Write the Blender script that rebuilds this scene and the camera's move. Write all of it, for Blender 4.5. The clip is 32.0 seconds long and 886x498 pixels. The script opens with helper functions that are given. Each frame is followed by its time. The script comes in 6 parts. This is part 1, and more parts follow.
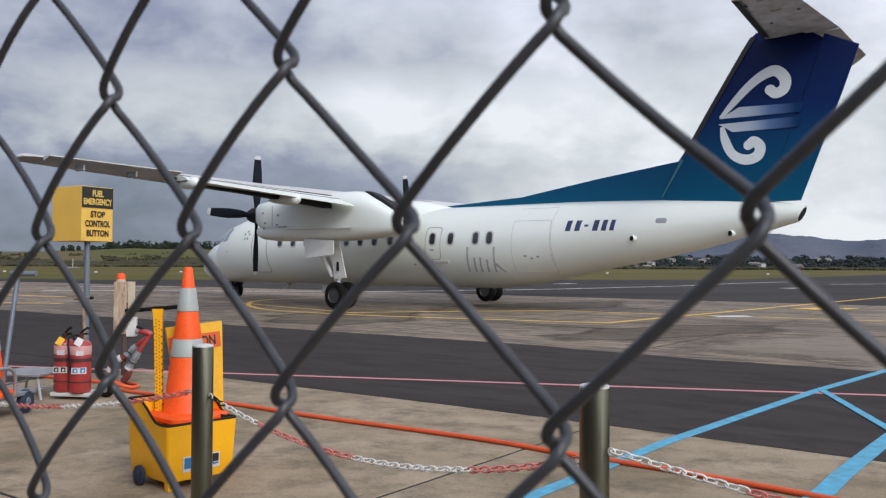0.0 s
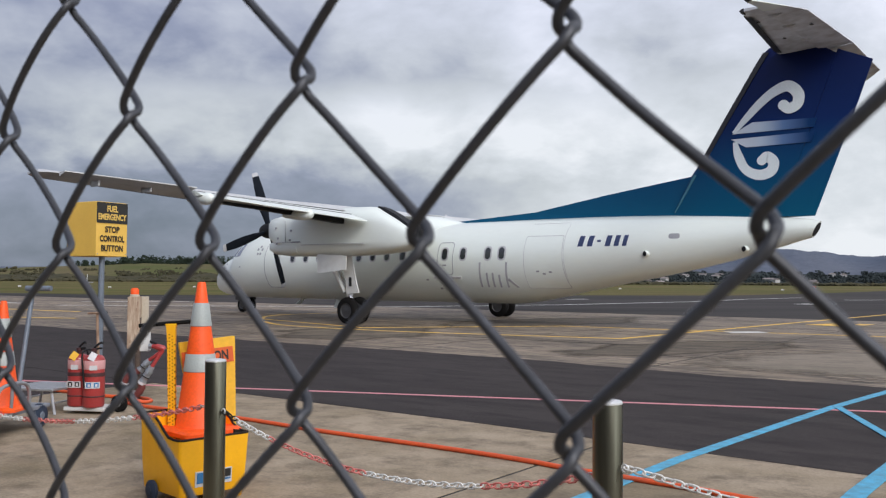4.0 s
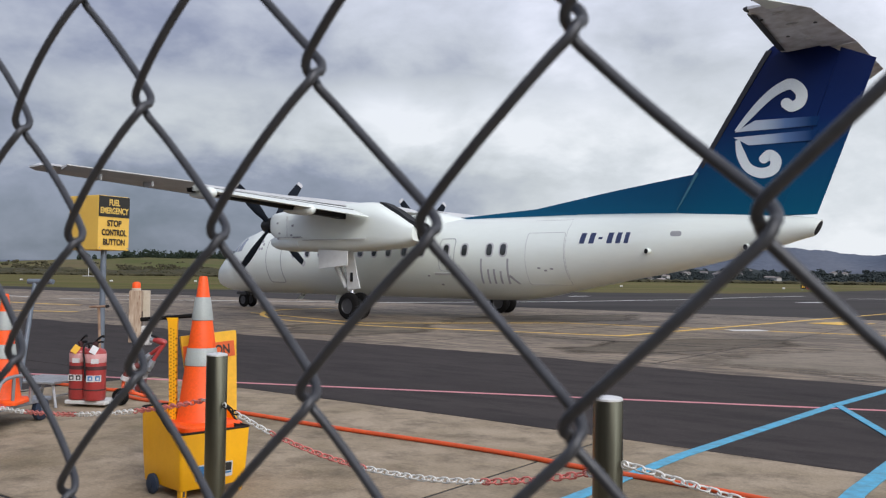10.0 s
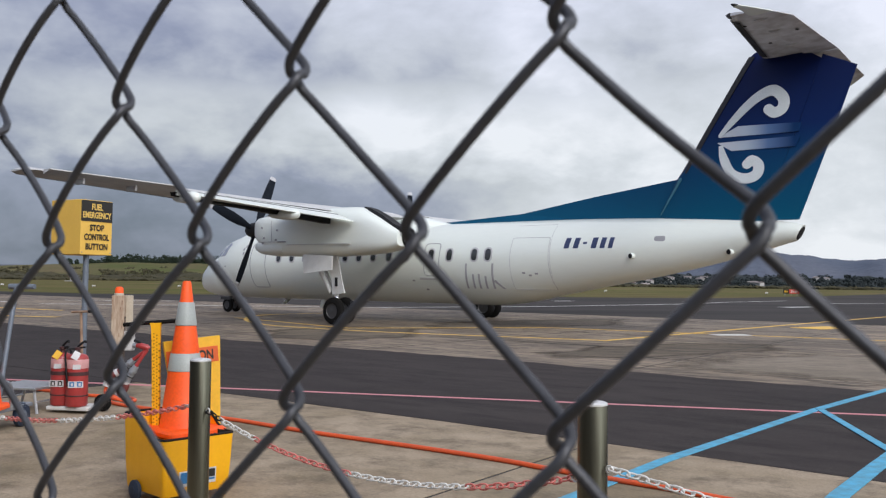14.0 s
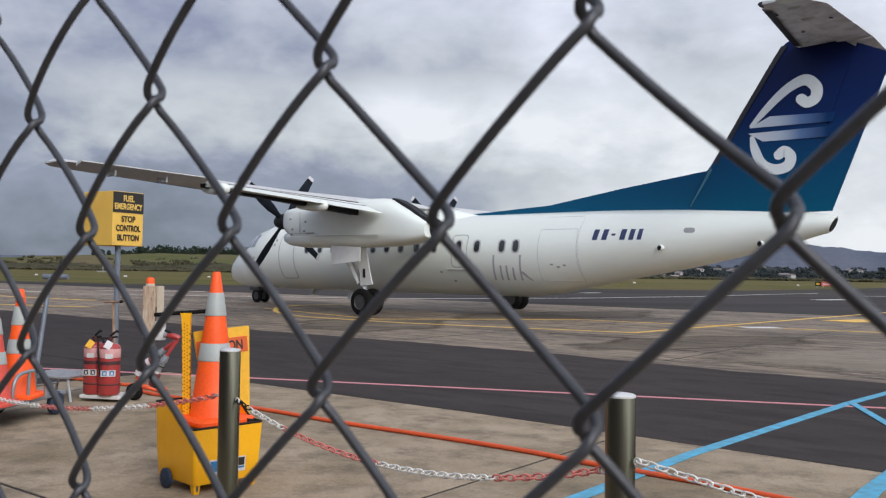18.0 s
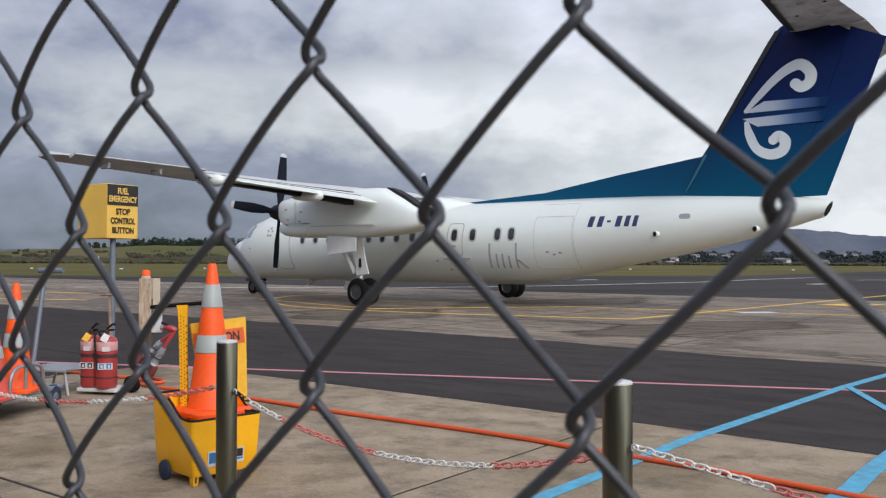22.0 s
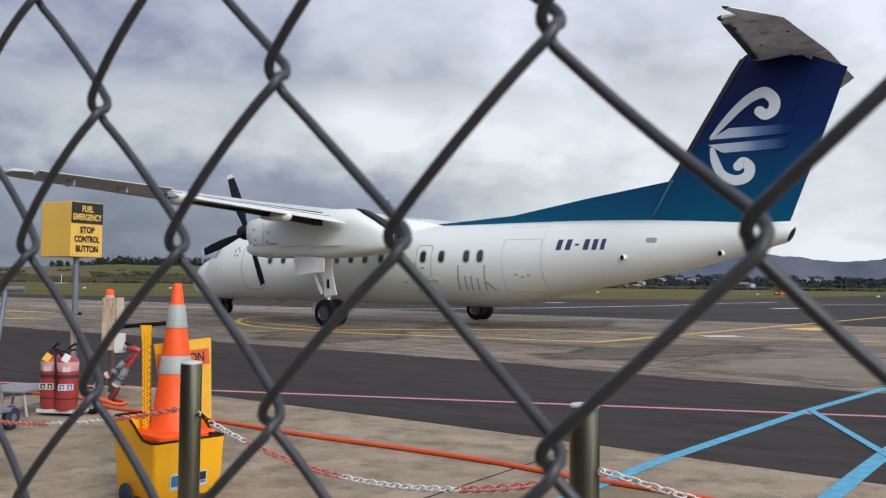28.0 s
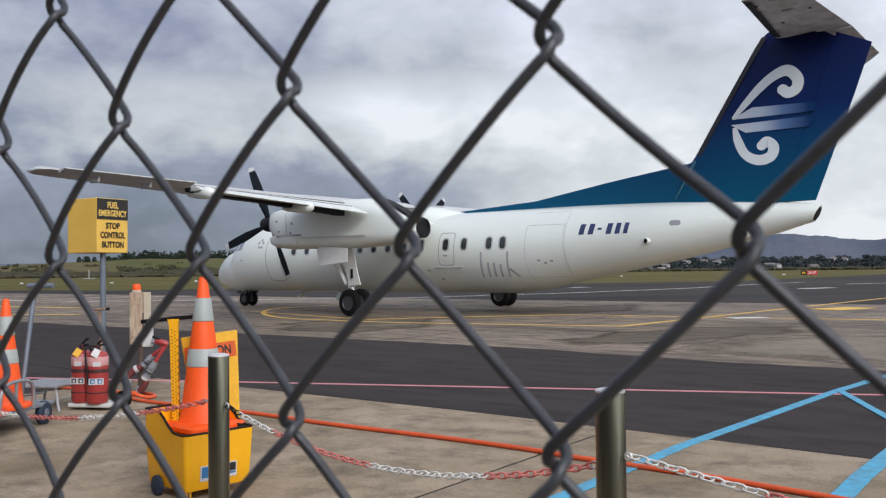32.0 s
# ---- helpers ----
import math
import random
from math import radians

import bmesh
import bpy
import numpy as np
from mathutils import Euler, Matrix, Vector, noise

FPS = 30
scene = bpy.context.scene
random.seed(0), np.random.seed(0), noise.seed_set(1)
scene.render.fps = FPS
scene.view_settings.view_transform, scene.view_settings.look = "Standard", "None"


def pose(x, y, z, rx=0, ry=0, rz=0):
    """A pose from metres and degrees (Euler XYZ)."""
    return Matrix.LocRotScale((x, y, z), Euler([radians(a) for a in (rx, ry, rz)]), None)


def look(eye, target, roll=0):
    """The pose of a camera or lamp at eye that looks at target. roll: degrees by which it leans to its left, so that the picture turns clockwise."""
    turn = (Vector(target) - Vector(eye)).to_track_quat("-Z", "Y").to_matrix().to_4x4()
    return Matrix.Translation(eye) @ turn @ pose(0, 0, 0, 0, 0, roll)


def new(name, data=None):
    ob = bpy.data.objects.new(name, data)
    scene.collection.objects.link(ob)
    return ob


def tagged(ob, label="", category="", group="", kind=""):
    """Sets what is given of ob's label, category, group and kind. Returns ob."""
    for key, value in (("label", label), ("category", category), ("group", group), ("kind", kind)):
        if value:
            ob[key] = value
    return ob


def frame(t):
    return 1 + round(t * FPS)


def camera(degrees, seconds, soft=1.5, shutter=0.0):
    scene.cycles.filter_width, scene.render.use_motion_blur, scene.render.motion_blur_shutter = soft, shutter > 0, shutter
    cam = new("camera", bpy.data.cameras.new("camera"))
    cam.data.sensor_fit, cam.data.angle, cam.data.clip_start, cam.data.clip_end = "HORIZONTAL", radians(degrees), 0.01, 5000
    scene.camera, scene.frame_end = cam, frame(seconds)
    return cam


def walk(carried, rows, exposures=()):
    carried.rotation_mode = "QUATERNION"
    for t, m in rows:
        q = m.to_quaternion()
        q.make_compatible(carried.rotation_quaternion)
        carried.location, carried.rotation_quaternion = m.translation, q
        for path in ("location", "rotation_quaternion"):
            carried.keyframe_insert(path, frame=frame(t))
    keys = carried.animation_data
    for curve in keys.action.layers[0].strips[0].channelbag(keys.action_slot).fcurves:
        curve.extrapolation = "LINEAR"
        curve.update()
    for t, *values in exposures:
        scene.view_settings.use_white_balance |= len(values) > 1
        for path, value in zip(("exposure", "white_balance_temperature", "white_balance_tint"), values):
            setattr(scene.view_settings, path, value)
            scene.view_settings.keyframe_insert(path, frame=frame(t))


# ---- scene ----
SHOTS = (
    (0.0, 0.0017, -0.0041, 1.3226, 0.22, 1.10, 0.28),
    (0.5, 0.0024, -0.0053, 1.3240, 0.29, 0.86, 0.13),
    (1.0, 0.0023, -0.0057, 1.3227, 0.59, 0.92, 0.01),
    (1.5, 0.0054, -0.0116, 1.3280, 1.13, 1.14, -0.42),
    (2.0, 0.0043, -0.0073, 1.3269, 1.55, 1.20, -1.19),
    (2.5, 0.0028, -0.0038, 1.3240, 0.54, 1.35, -0.70),
    (3.0, 0.0027, -0.0099, 1.3236, 1.30, 1.79, -0.31),
    (3.5, 0.0018, -0.0082, 1.3219, 1.33, 2.19, 0.16),
    (5.5, 0.0009, -0.0032, 1.3218, 0.21, 1.47, 0.32),
    (6.0, -0.0000, 0.0000, 1.3200, -0.00, 1.38, 0.40),
    (6.5, 0.0008, -0.0046, 1.3214, -0.03, 1.39, 0.46),
    (7.0, 0.0007, -0.0069, 1.3213, 0.39, 1.50, 0.42),
    (7.5, 0.0007, -0.0083, 1.3214, 0.93, 1.49, 0.40),
    (8.0, 0.0003, -0.0075, 1.3210, 1.18, 1.38, 0.48),
    (8.5, -0.0003, -0.0056, 1.3199, 1.22, 1.26, 0.53),
    (9.0, 0.0003, -0.0069, 1.3210, 1.14, 1.24, 0.55),
    (9.5, -0.0002, -0.0069, 1.3200, 0.94, 1.42, 0.68),
    (10.0, 0.0002, -0.0111, 1.3202, 1.13, 1.85, 0.73),
    (10.5, 0.0001, -0.0087, 1.3201, 1.17, 2.06, 0.84),
    (11.0, -0.0006, -0.0080, 1.3192, 0.97, 2.07, 0.76),
    (11.5, -0.0005, -0.0074, 1.3192, 0.80, 2.24, 0.83),
    (12.0, 0.0006, -0.0089, 1.3207, 0.66, 2.31, 0.85),
    (12.5, 0.0002, -0.0060, 1.3209, 0.56, 2.35, 0.75),
    (13.0, 0.0000, -0.0060, 1.3209, 0.32, 2.26, 0.61),
    (13.5, -0.0005, -0.0045, 1.3200, 0.24, 2.17, 0.63),
    (14.0, -0.0001, -0.0078, 1.3205, 0.14, 2.18, 0.72),
    (14.5, -0.0007, -0.0046, 1.3189, 0.33, 2.08, 0.84),
    (16.5, 0.0003, -0.0075, 1.3198, 0.84, 1.96, 1.12),
    (17.0, -0.0005, -0.0091, 1.3187, 1.19, 1.84, 1.05),
    (17.5, 0.0003, -0.0110, 1.3203, 2.03, 1.77, 0.86),
    (18.0, 0.0001, -0.0089, 1.3199, 1.95, 1.59, 0.86),
    (18.5, 0.0004, -0.0081, 1.3202, 1.49, 1.67, 0.79),
    (19.0, -0.0001, -0.0064, 1.3198, 1.37, 1.44, 0.95),
    (19.5, -0.0003, -0.0048, 1.3191, 1.32, 1.22, 0.95),
    (20.0, -0.0000, -0.0068, 1.3192, 1.06, 1.20, 1.15),
    (20.5, -0.0011, -0.0044, 1.3172, 0.95, 1.42, 1.25),
    (21.0, 0.0006, -0.0040, 1.3203, 0.90, 1.44, 1.29),
    (21.5, 0.0010, -0.0004, 1.3220, 0.85, 1.23, 0.71),
    (22.0, 0.0011, -0.0076, 1.3216, 1.67, 0.85, 0.18),
    (22.5, 0.0016, -0.0038, 1.3229, 1.87, 0.50, 0.50),
    (23.0, 0.0028, -0.0063, 1.3241, 1.92, 0.46, -0.18),
    (23.5, 0.0023, -0.0057, 1.3239, 2.21, 0.35, -0.36),
    (24.0, 0.0059, -0.0020, 1.3297, 1.64, -0.34, -0.83),
    (24.5, 0.0079, -0.0139, 1.3329, 3.48, -0.12, -2.73),
    (25.0, 0.0082, -0.0115, 1.3323, 3.52, -0.68, -2.33),
    (25.5, 0.0022, 0.0013, 1.3245, 1.96, -1.05, -0.71),
    (26.0, 0.0032, -0.0030, 1.3253, 0.46, 0.66, -0.16),
    (26.5, 0.0007, 0.0037, 1.3218, -0.95, 1.34, 0.86),
    (28.5, 0.0022, -0.0049, 1.3227, 0.39, 2.43, 0.40),
    (29.0, 0.0030, -0.0099, 1.3241, 1.99, 2.08, -0.04),
    (29.5, 0.0023, -0.0127, 1.3225, 2.78, 1.63, 0.25),
    (30.0, 0.0024, -0.0102, 1.3229, 2.92, 1.43, 0.22),
    (30.5, 0.0025, -0.0082, 1.3229, 2.41, 1.75, 0.33),
    (31.0, 0.0038, -0.0050, 1.3263, 0.66, 2.00, -0.25),
    (31.5, 0.0040, -0.0056, 1.3268, 0.86, 1.72, -1.02),
    (32.0, 0.0043, -0.0075, 1.3263, 1.11, 1.47, -0.60),
)


def shot(t, x, y, z, yaw, pitch, roll):
    a, p = radians(yaw), radians(pitch)
    way = Vector((-math.sin(a) * math.cos(p), math.cos(a) * math.cos(p), math.sin(p)))
    eye = Vector((x, y, z))
    return t, look(eye, eye + way, roll)


cam = camera(54.06, 32.0, soft=1.25)
cam.data.dof.use_dof, cam.data.dof.focus_distance, cam.data.dof.aperture_fstop = True, 9.0, 40.0
walk(cam, [shot(*row) for row in SHOTS])

# ---- light: an overcast day, with a soft high sun behind thin cloud ----
SUN_EL, SUN_AZ = 35.0, 152.0


def make_world():
    world = bpy.data.worlds.new("sky")
    scene.world = world
    world.use_nodes = True
    nt = world.node_tree
    nt.nodes.clear()

    def node(kind, **props):
        n = nt.nodes.new(kind)
        for k, v in props.items():
            setattr(n, k, v)
        return n

    def math_node(op, a, b=None, clamp=False):
        n = node("ShaderNodeMath", operation=op, use_clamp=clamp)
        for i, v in enumerate((a, b)):
            if v is None:
                continue
            if isinstance(v, (int, float)):
                n.inputs[i].default_value = v
            else:
                nt.links.new(v, n.inputs[i])
        return n.outputs[0]

    out, back = node("ShaderNodeOutputWorld"), node("ShaderNodeBackground")
    coord, split = node("ShaderNodeTexCoord"), node("ShaderNodeSeparateXYZ")
    nt.links.new(coord.outputs["Generated"], split.inputs[0])
    def cloud(scale, detail, rough, shift, warp=0.5):
        m = node("ShaderNodeMapping")
        m.inputs["Location"].default_value = shift
        m.inputs["Scale"].default_value = (1.0, 1.0, 1.9)
        nt.links.new(coord.outputs["Generated"], m.inputs[0])
        n = node("ShaderNodeTexNoise")
        n.inputs["Scale"].default_value, n.inputs["Detail"].default_value = scale, detail
        n.inputs["Roughness"].default_value, n.inputs["Distortion"].default_value = rough, warp
        nt.links.new(m.outputs[0], n.inputs["Vector"])
        return math_node("SUBTRACT", n.outputs[0], 0.5)

    def step(v, lo, hi):
        r = node("ShaderNodeMapRange", interpolation_type="SMOOTHSTEP")
        r.inputs[1].default_value, r.inputs[2].default_value = lo, hi
        nt.links.new(v, r.inputs[0])
        return r.outputs[0]

    broad, fine = cloud(2.6, 3.0, 0.5, (1.7, 0.4, 0.3), 0.2), cloud(6.5, 6.0, 0.55, (4.2, 1.3, 0.7), 0.15)
    side = math_node("ADD", split.outputs[0], math_node("MULTIPLY", broad, 0.35))
    high = math_node("ADD", split.outputs[2], math_node("MULTIPLY", fine, 0.09))
    # rain cloud towards -x, thin cloud towards +x
    tone = math_node("ADD", math_node("MULTIPLY", step(side, -0.38, 0.30), 0.54), 0.405)
    # a bank of brighter broken cloud under the rain cloud's edge
    off = math_node("DIVIDE", math_node("SUBTRACT", high, 0.165), 0.055)
    bank = math_node("MAXIMUM", math_node("SUBTRACT", 1.0, math_node("MULTIPLY", off, off)), 0.0)
    bank = math_node("MULTIPLY", math_node("MULTIPLY", bank, step(side, -0.50, -0.30)), math_node("SUBTRACT", 1.0, step(side, 0.05, 0.4)))
    tone = math_node("ADD", tone, math_node("MULTIPLY", bank, 0.30))
    # rain haze near the horizon, thickest towards -x
    haze = math_node("MULTIPLY", math_node("SUBTRACT", 1.0, step(high, 0.06, 0.28)), math_node("SUBTRACT", 1.0, step(side, -0.24, 0.62)))
    tone = math_node("SUBTRACT", tone, math_node("MULTIPLY", haze, 0.39))
    tone = math_node("ADD", math_node("ADD", tone, math_node("MULTIPLY", fine, 1.12)), math_node("MULTIPLY", broad, 0.5))
    ramp = node("ShaderNodeValToRGB")
    stops = ((0.0, (0.138, 0.167, 0.215)), (0.33, (0.248, 0.278, 0.36)), (0.65, (0.465, 0.50, 0.535)), (0.85, (0.575, 0.612, 0.655)), (1.0, (0.69, 0.722, 0.765)))
    els = ramp.color_ramp.elements
    while len(els) < len(stops):
        els.new(0.5)
    for e, (at, c) in zip(els, stops):
        e.position, e.color = at, (*c, 1)
    nt.links.new(tone, ramp.inputs[0])
    sky = node("ShaderNodeTexSky", sky_type="NISHITA", sun_disc=False, sun_elevation=radians(SUN_EL), sun_rotation=radians(SUN_AZ))
    dim = node("ShaderNodeVectorMath", operation="SCALE")
    dim.inputs["Scale"].default_value = 0.004
    nt.links.new(sky.outputs[0], dim.inputs[0])
    add = node("ShaderNodeVectorMath", operation="ADD")
    # added gain on the sky behind the viewer, strongest low, to fill the aircraft
    gain = node("ShaderNodeVectorMath", operation="SCALE")
    nt.links.new(ramp.outputs[0], gain.inputs[0])
    behind = math_node("SUBTRACT", 1.0, step(split.outputs[1], -0.55, 0.05))
    low = math_node("SUBTRACT", 1.0, step(split.outputs[2], 0.25, 0.8))
    behind = math_node("MULTIPLY", behind, math_node("ADD", math_node("MULTIPLY", low, 0.65), 0.40))
    nt.links.new(math_node("ADD", 1.0, behind), gain.inputs["Scale"])
    # bluer above, greyer in the haze
    tint, cool = node("ShaderNodeCombineXYZ"), node("ShaderNodeVectorMath", operation="MULTIPLY")
    tint.inputs[0].default_value, tint.inputs[1].default_value = 1.0, 0.995
    nt.links.new(math_node("ADD", 0.99, math_node("MULTIPLY", step(high, 0.14, 0.34), 0.10)), tint.inputs[2])
    nt.links.new(gain.outputs[0], cool.inputs[0]), nt.links.new(tint.outputs[0], cool.inputs[1])
    nt.links.new(dim.outputs[0], add.inputs[0]), nt.links.new(cool.outputs[0], add.inputs[1])
    nt.links.new(add.outputs[0], back.inputs[0])
    back.inputs[1].default_value = SKY_STRENGTH
    nt.links.new(back.outputs[0], out.inputs[0])


SKY_STRENGTH = 1.18
make_world()
sun = new("sun", bpy.data.lights.new("sun", "SUN"))
sun.data.energy, sun.data.angle, sun.data.color = 1.85, radians(24), (1.0, 0.97, 0.93)
el, az = radians(SUN_EL), radians(SUN_AZ)
sun.matrix_world = look(Vector((math.sin(az) * math.cos(el), math.cos(az) * math.cos(el), math.sin(el))) * 50, (0, 0, 0))


# ---- materials ----
def material(name, color, rough=0.6, metal=0.0, dark=None, scale=4.0, amount=0.5, fine=60.0, bump=0.1, bump_scale=80.0, coat=0.0, stretch=(1, 1, 1), space="Object", vary=0.0, depth=0.003, grit=0.1, gloss=0.5):
    """A surface in two scales of variation: stains (scale) and grain (fine)."""
    m = bpy.data.materials.new(name)
    m.use_nodes = True
    nt = m.node_tree
    b = nt.nodes["Principled BSDF"]
    b.inputs["Roughness"].default_value, b.inputs["Metallic"].default_value = rough, metal
    b.inputs["Coat Weight"].default_value, b.inputs["Specular IOR Level"].default_value = coat, gloss
    b.inputs["Coat Roughness"].default_value = 0.15
    dark = dark or tuple(c * 0.7 for c in color)
    coord, mapping = nt.nodes.new("ShaderNodeTexCoord"), nt.nodes.new("ShaderNodeMapping")
    mapping.inputs["Scale"].default_value = stretch
    nt.links.new(coord.outputs[space], mapping.inputs[0])

    def noise_node(s, detail=5.0):
        n = nt.nodes.new("ShaderNodeTexNoise")
        n.inputs["Scale"].default_value, n.inputs["Detail"].default_value = s, detail
        nt.links.new(mapping.outputs[0], n.inputs["Vector"])
        return n

    stain, grain = noise_node(scale), noise_node(fine, 3.0)
    spread = nt.nodes.new("ShaderNodeMapRange")
    spread.inputs[1].default_value, spread.inputs[2].default_value = 0.35, 0.68
    spread.inputs[4].default_value = amount
    nt.links.new(stain.outputs[0], spread.inputs[0])
    mix = nt.nodes.new("ShaderNodeMix")
    mix.data_type = "RGBA"
    mix.inputs[6].default_value, mix.inputs[7].default_value = (*color, 1), (*dark, 1)
    nt.links.new(spread.outputs[0], mix.inputs[0])
    shade = nt.nodes.new("ShaderNodeHueSaturation")
    nt.links.new(mix.outputs[2], shade.inputs["Color"])
    value = nt.nodes.new("ShaderNodeMapRange")
    value.inputs[1].default_value, value.inputs[2].default_value = 0.25, 0.75
    value.inputs[3].default_value, value.inputs[4].default_value = 1 - grit, 1 + grit
    nt.links.new(grain.outputs[0], value.inputs[0])
    last = value.outputs[0]
    if vary:
        info, spreadv, mul = nt.nodes.new("ShaderNodeObjectInfo"), nt.nodes.new("ShaderNodeMapRange"), nt.nodes.new("ShaderNodeMath")
        spreadv.inputs[3].default_value, spreadv.inputs[4].default_value = 1 - vary, 1 + vary
        mul.operation = "MULTIPLY"
        nt.links.new(info.outputs["Random"], spreadv.inputs[0])
        nt.links.new(spreadv.outputs[0], mul.inputs[0]), nt.links.new(last, mul.inputs[1])
        last = mul.outputs[0]
    nt.links.new(last, shade.inputs["Value"])
    nt.links.new(shade.outputs[0], b.inputs["Base Color"])
    rmap = nt.nodes.new("ShaderNodeMapRange")
    rmap.inputs[3].default_value, rmap.inputs[4].default_value = max(rough - 0.08, 0.02), min(rough + 0.1, 1)
    nt.links.new(stain.outputs[0], rmap.inputs[0]), nt.links.new(rmap.outputs[0], b.inputs["Roughness"])
    if bump:
        n, k = noise_node(bump_scale), nt.nodes.new("ShaderNodeBump")
        k.inputs["Strength"].default_value, k.inputs["Distance"].default_value = bump, depth
        nt.links.new(n.outputs[0], k.inputs["Height"]), nt.links.new(k.outputs[0], b.inputs["Normal"])
    return m


def worn_edge(m):
    """Lets a stain or a repair break up towards its border, where the layer named 'inside' falls to nothing."""
    nt = m.node_tree
    out, b = nt.nodes["Material Output"], nt.nodes["Principled BSDF"]
    att, coord, n = nt.nodes.new("ShaderNodeAttribute"), nt.nodes.new("ShaderNodeTexCoord"), nt.nodes.new("ShaderNodeTexNoise")
    att.attribute_name = "inside"
    n.inputs["Scale"].default_value, n.inputs["Detail"].default_value, n.inputs["Roughness"].default_value = 1.6, 7, 0.7
    nt.links.new(coord.outputs["Object"], n.inputs["Vector"])
    add, ramp = nt.nodes.new("ShaderNodeMath"), nt.nodes.new("ShaderNodeMapRange")
    nt.links.new(att.outputs["Fac"], add.inputs[0]), nt.links.new(n.outputs[0], add.inputs[1])
    ramp.inputs[1].default_value, ramp.inputs[2].default_value = 0.66, 1.12
    clear, mix = nt.nodes.new("ShaderNodeBsdfTransparent"), nt.nodes.new("ShaderNodeMixShader")
    nt.links.new(add.outputs[0], ramp.inputs[0]), nt.links.new(ramp.outputs[0], mix.inputs[0])
    nt.links.new(clear.outputs[0], mix.inputs[1]), nt.links.new(b.outputs[0], mix.inputs[2])
    nt.links.new(mix.outputs[0], out.inputs["Surface"])


def layered(name, color, dark, stain, rough, s1, s2, s3, bump, stretch=(1, 1, 1), streak=0.0, gloss=0.15):
    """A paved surface: broad blotches, mid stains and fine aggregate, each at its own scale."""
    m = bpy.data.materials.new(name)
    m.use_nodes = True
    nt = m.node_tree
    b = nt.nodes["Principled BSDF"]
    b.inputs["Roughness"].default_value, b.inputs["Specular IOR Level"].default_value = rough, gloss
    coord, mp, plain = nt.nodes.new("ShaderNodeTexCoord"), nt.nodes.new("ShaderNodeMapping"), nt.nodes.new("ShaderNodeMapping")
    mp.inputs["Scale"].default_value = stretch
    nt.links.new(coord.outputs["Object"], mp.inputs[0]), nt.links.new(coord.outputs["Object"], plain.inputs[0])

    def noise_of(scale, detail, lo, hi, vec, warp=0.1, high=1.0):
        n, r = nt.nodes.new("ShaderNodeTexNoise"), nt.nodes.new("ShaderNodeMapRange")
        n.inputs["Scale"].default_value, n.inputs["Detail"].default_value, n.inputs["Distortion"].default_value = scale, detail, warp
        n.inputs["Roughness"].default_value = 0.68
        r.inputs[1].default_value, r.inputs[2].default_value, r.inputs[4].default_value = lo, hi, high
        nt.links.new(vec, n.inputs["Vector"]), nt.links.new(n.outputs[0], r.inputs[0])
        return r.outputs[0], n.outputs[0]

    def mixed(a, c, fac, mode="MIX"):
        x = nt.nodes.new("ShaderNodeMix")
        x.data_type, x.blend_type = "RGBA", mode
        for socket, v in ((6, a), (7, c)):
            if isinstance(v, tuple):
                x.inputs[socket].default_value = (*v, 1)
            else:
                nt.links.new(v, x.inputs[socket])
        nt.links.new(fac, x.inputs[0])
        return x.outputs[2]

    blotch, _ = noise_of(s1, 8, 0.40, 0.62, mp.outputs[0])
    spots, _ = noise_of(s2, 7, 0.46, 0.70, mp.outputs[0], 0.15, 0.85)
    grit, raw = noise_of(s3, 4, 0.3, 0.75, plain.outputs[0], 0.0)
    fine = nt.nodes.new("ShaderNodeMapRange")
    fine.inputs[3].default_value, fine.inputs[4].default_value = 0.80, 1.18
    nt.links.new(grit, fine.inputs[0])
    col = mixed(mixed(color, stain, blotch), dark, spots)
    if streak:
        thin = nt.nodes.new("ShaderNodeMapping")
        thin.inputs["Scale"].default_value = (stretch[0] * 0.55, stretch[1] * 1.7, 1)
        nt.links.new(coord.outputs["Object"], thin.inputs[0])
        lines, _ = noise_of(s2 * 2.2, 8, 0.515, 0.59, thin.outputs[0], 0.3, streak)
        col = mixed(col, dark, lines)
        pale, _ = noise_of(s2 * 1.4, 8, 0.575, 0.65, thin.outputs[0], 0.3, streak * 0.8)
        col = mixed(col, tuple(c * 1.35 for c in color), pale)
    hsv = nt.nodes.new("ShaderNodeHueSaturation")
    nt.links.new(col, hsv.inputs["Color"]), nt.links.new(fine.outputs[0], hsv.inputs["Value"])
    nt.links.new(hsv.outputs[0], b.inputs["Base Color"])
    k = nt.nodes.new("ShaderNodeBump")
    k.inputs["Strength"].default_value, k.inputs["Distance"].default_value = bump, 0.004
    nt.links.new(raw, k.inputs["Height"]), nt.links.new(k.outputs[0], b.inputs["Normal"])
    return m


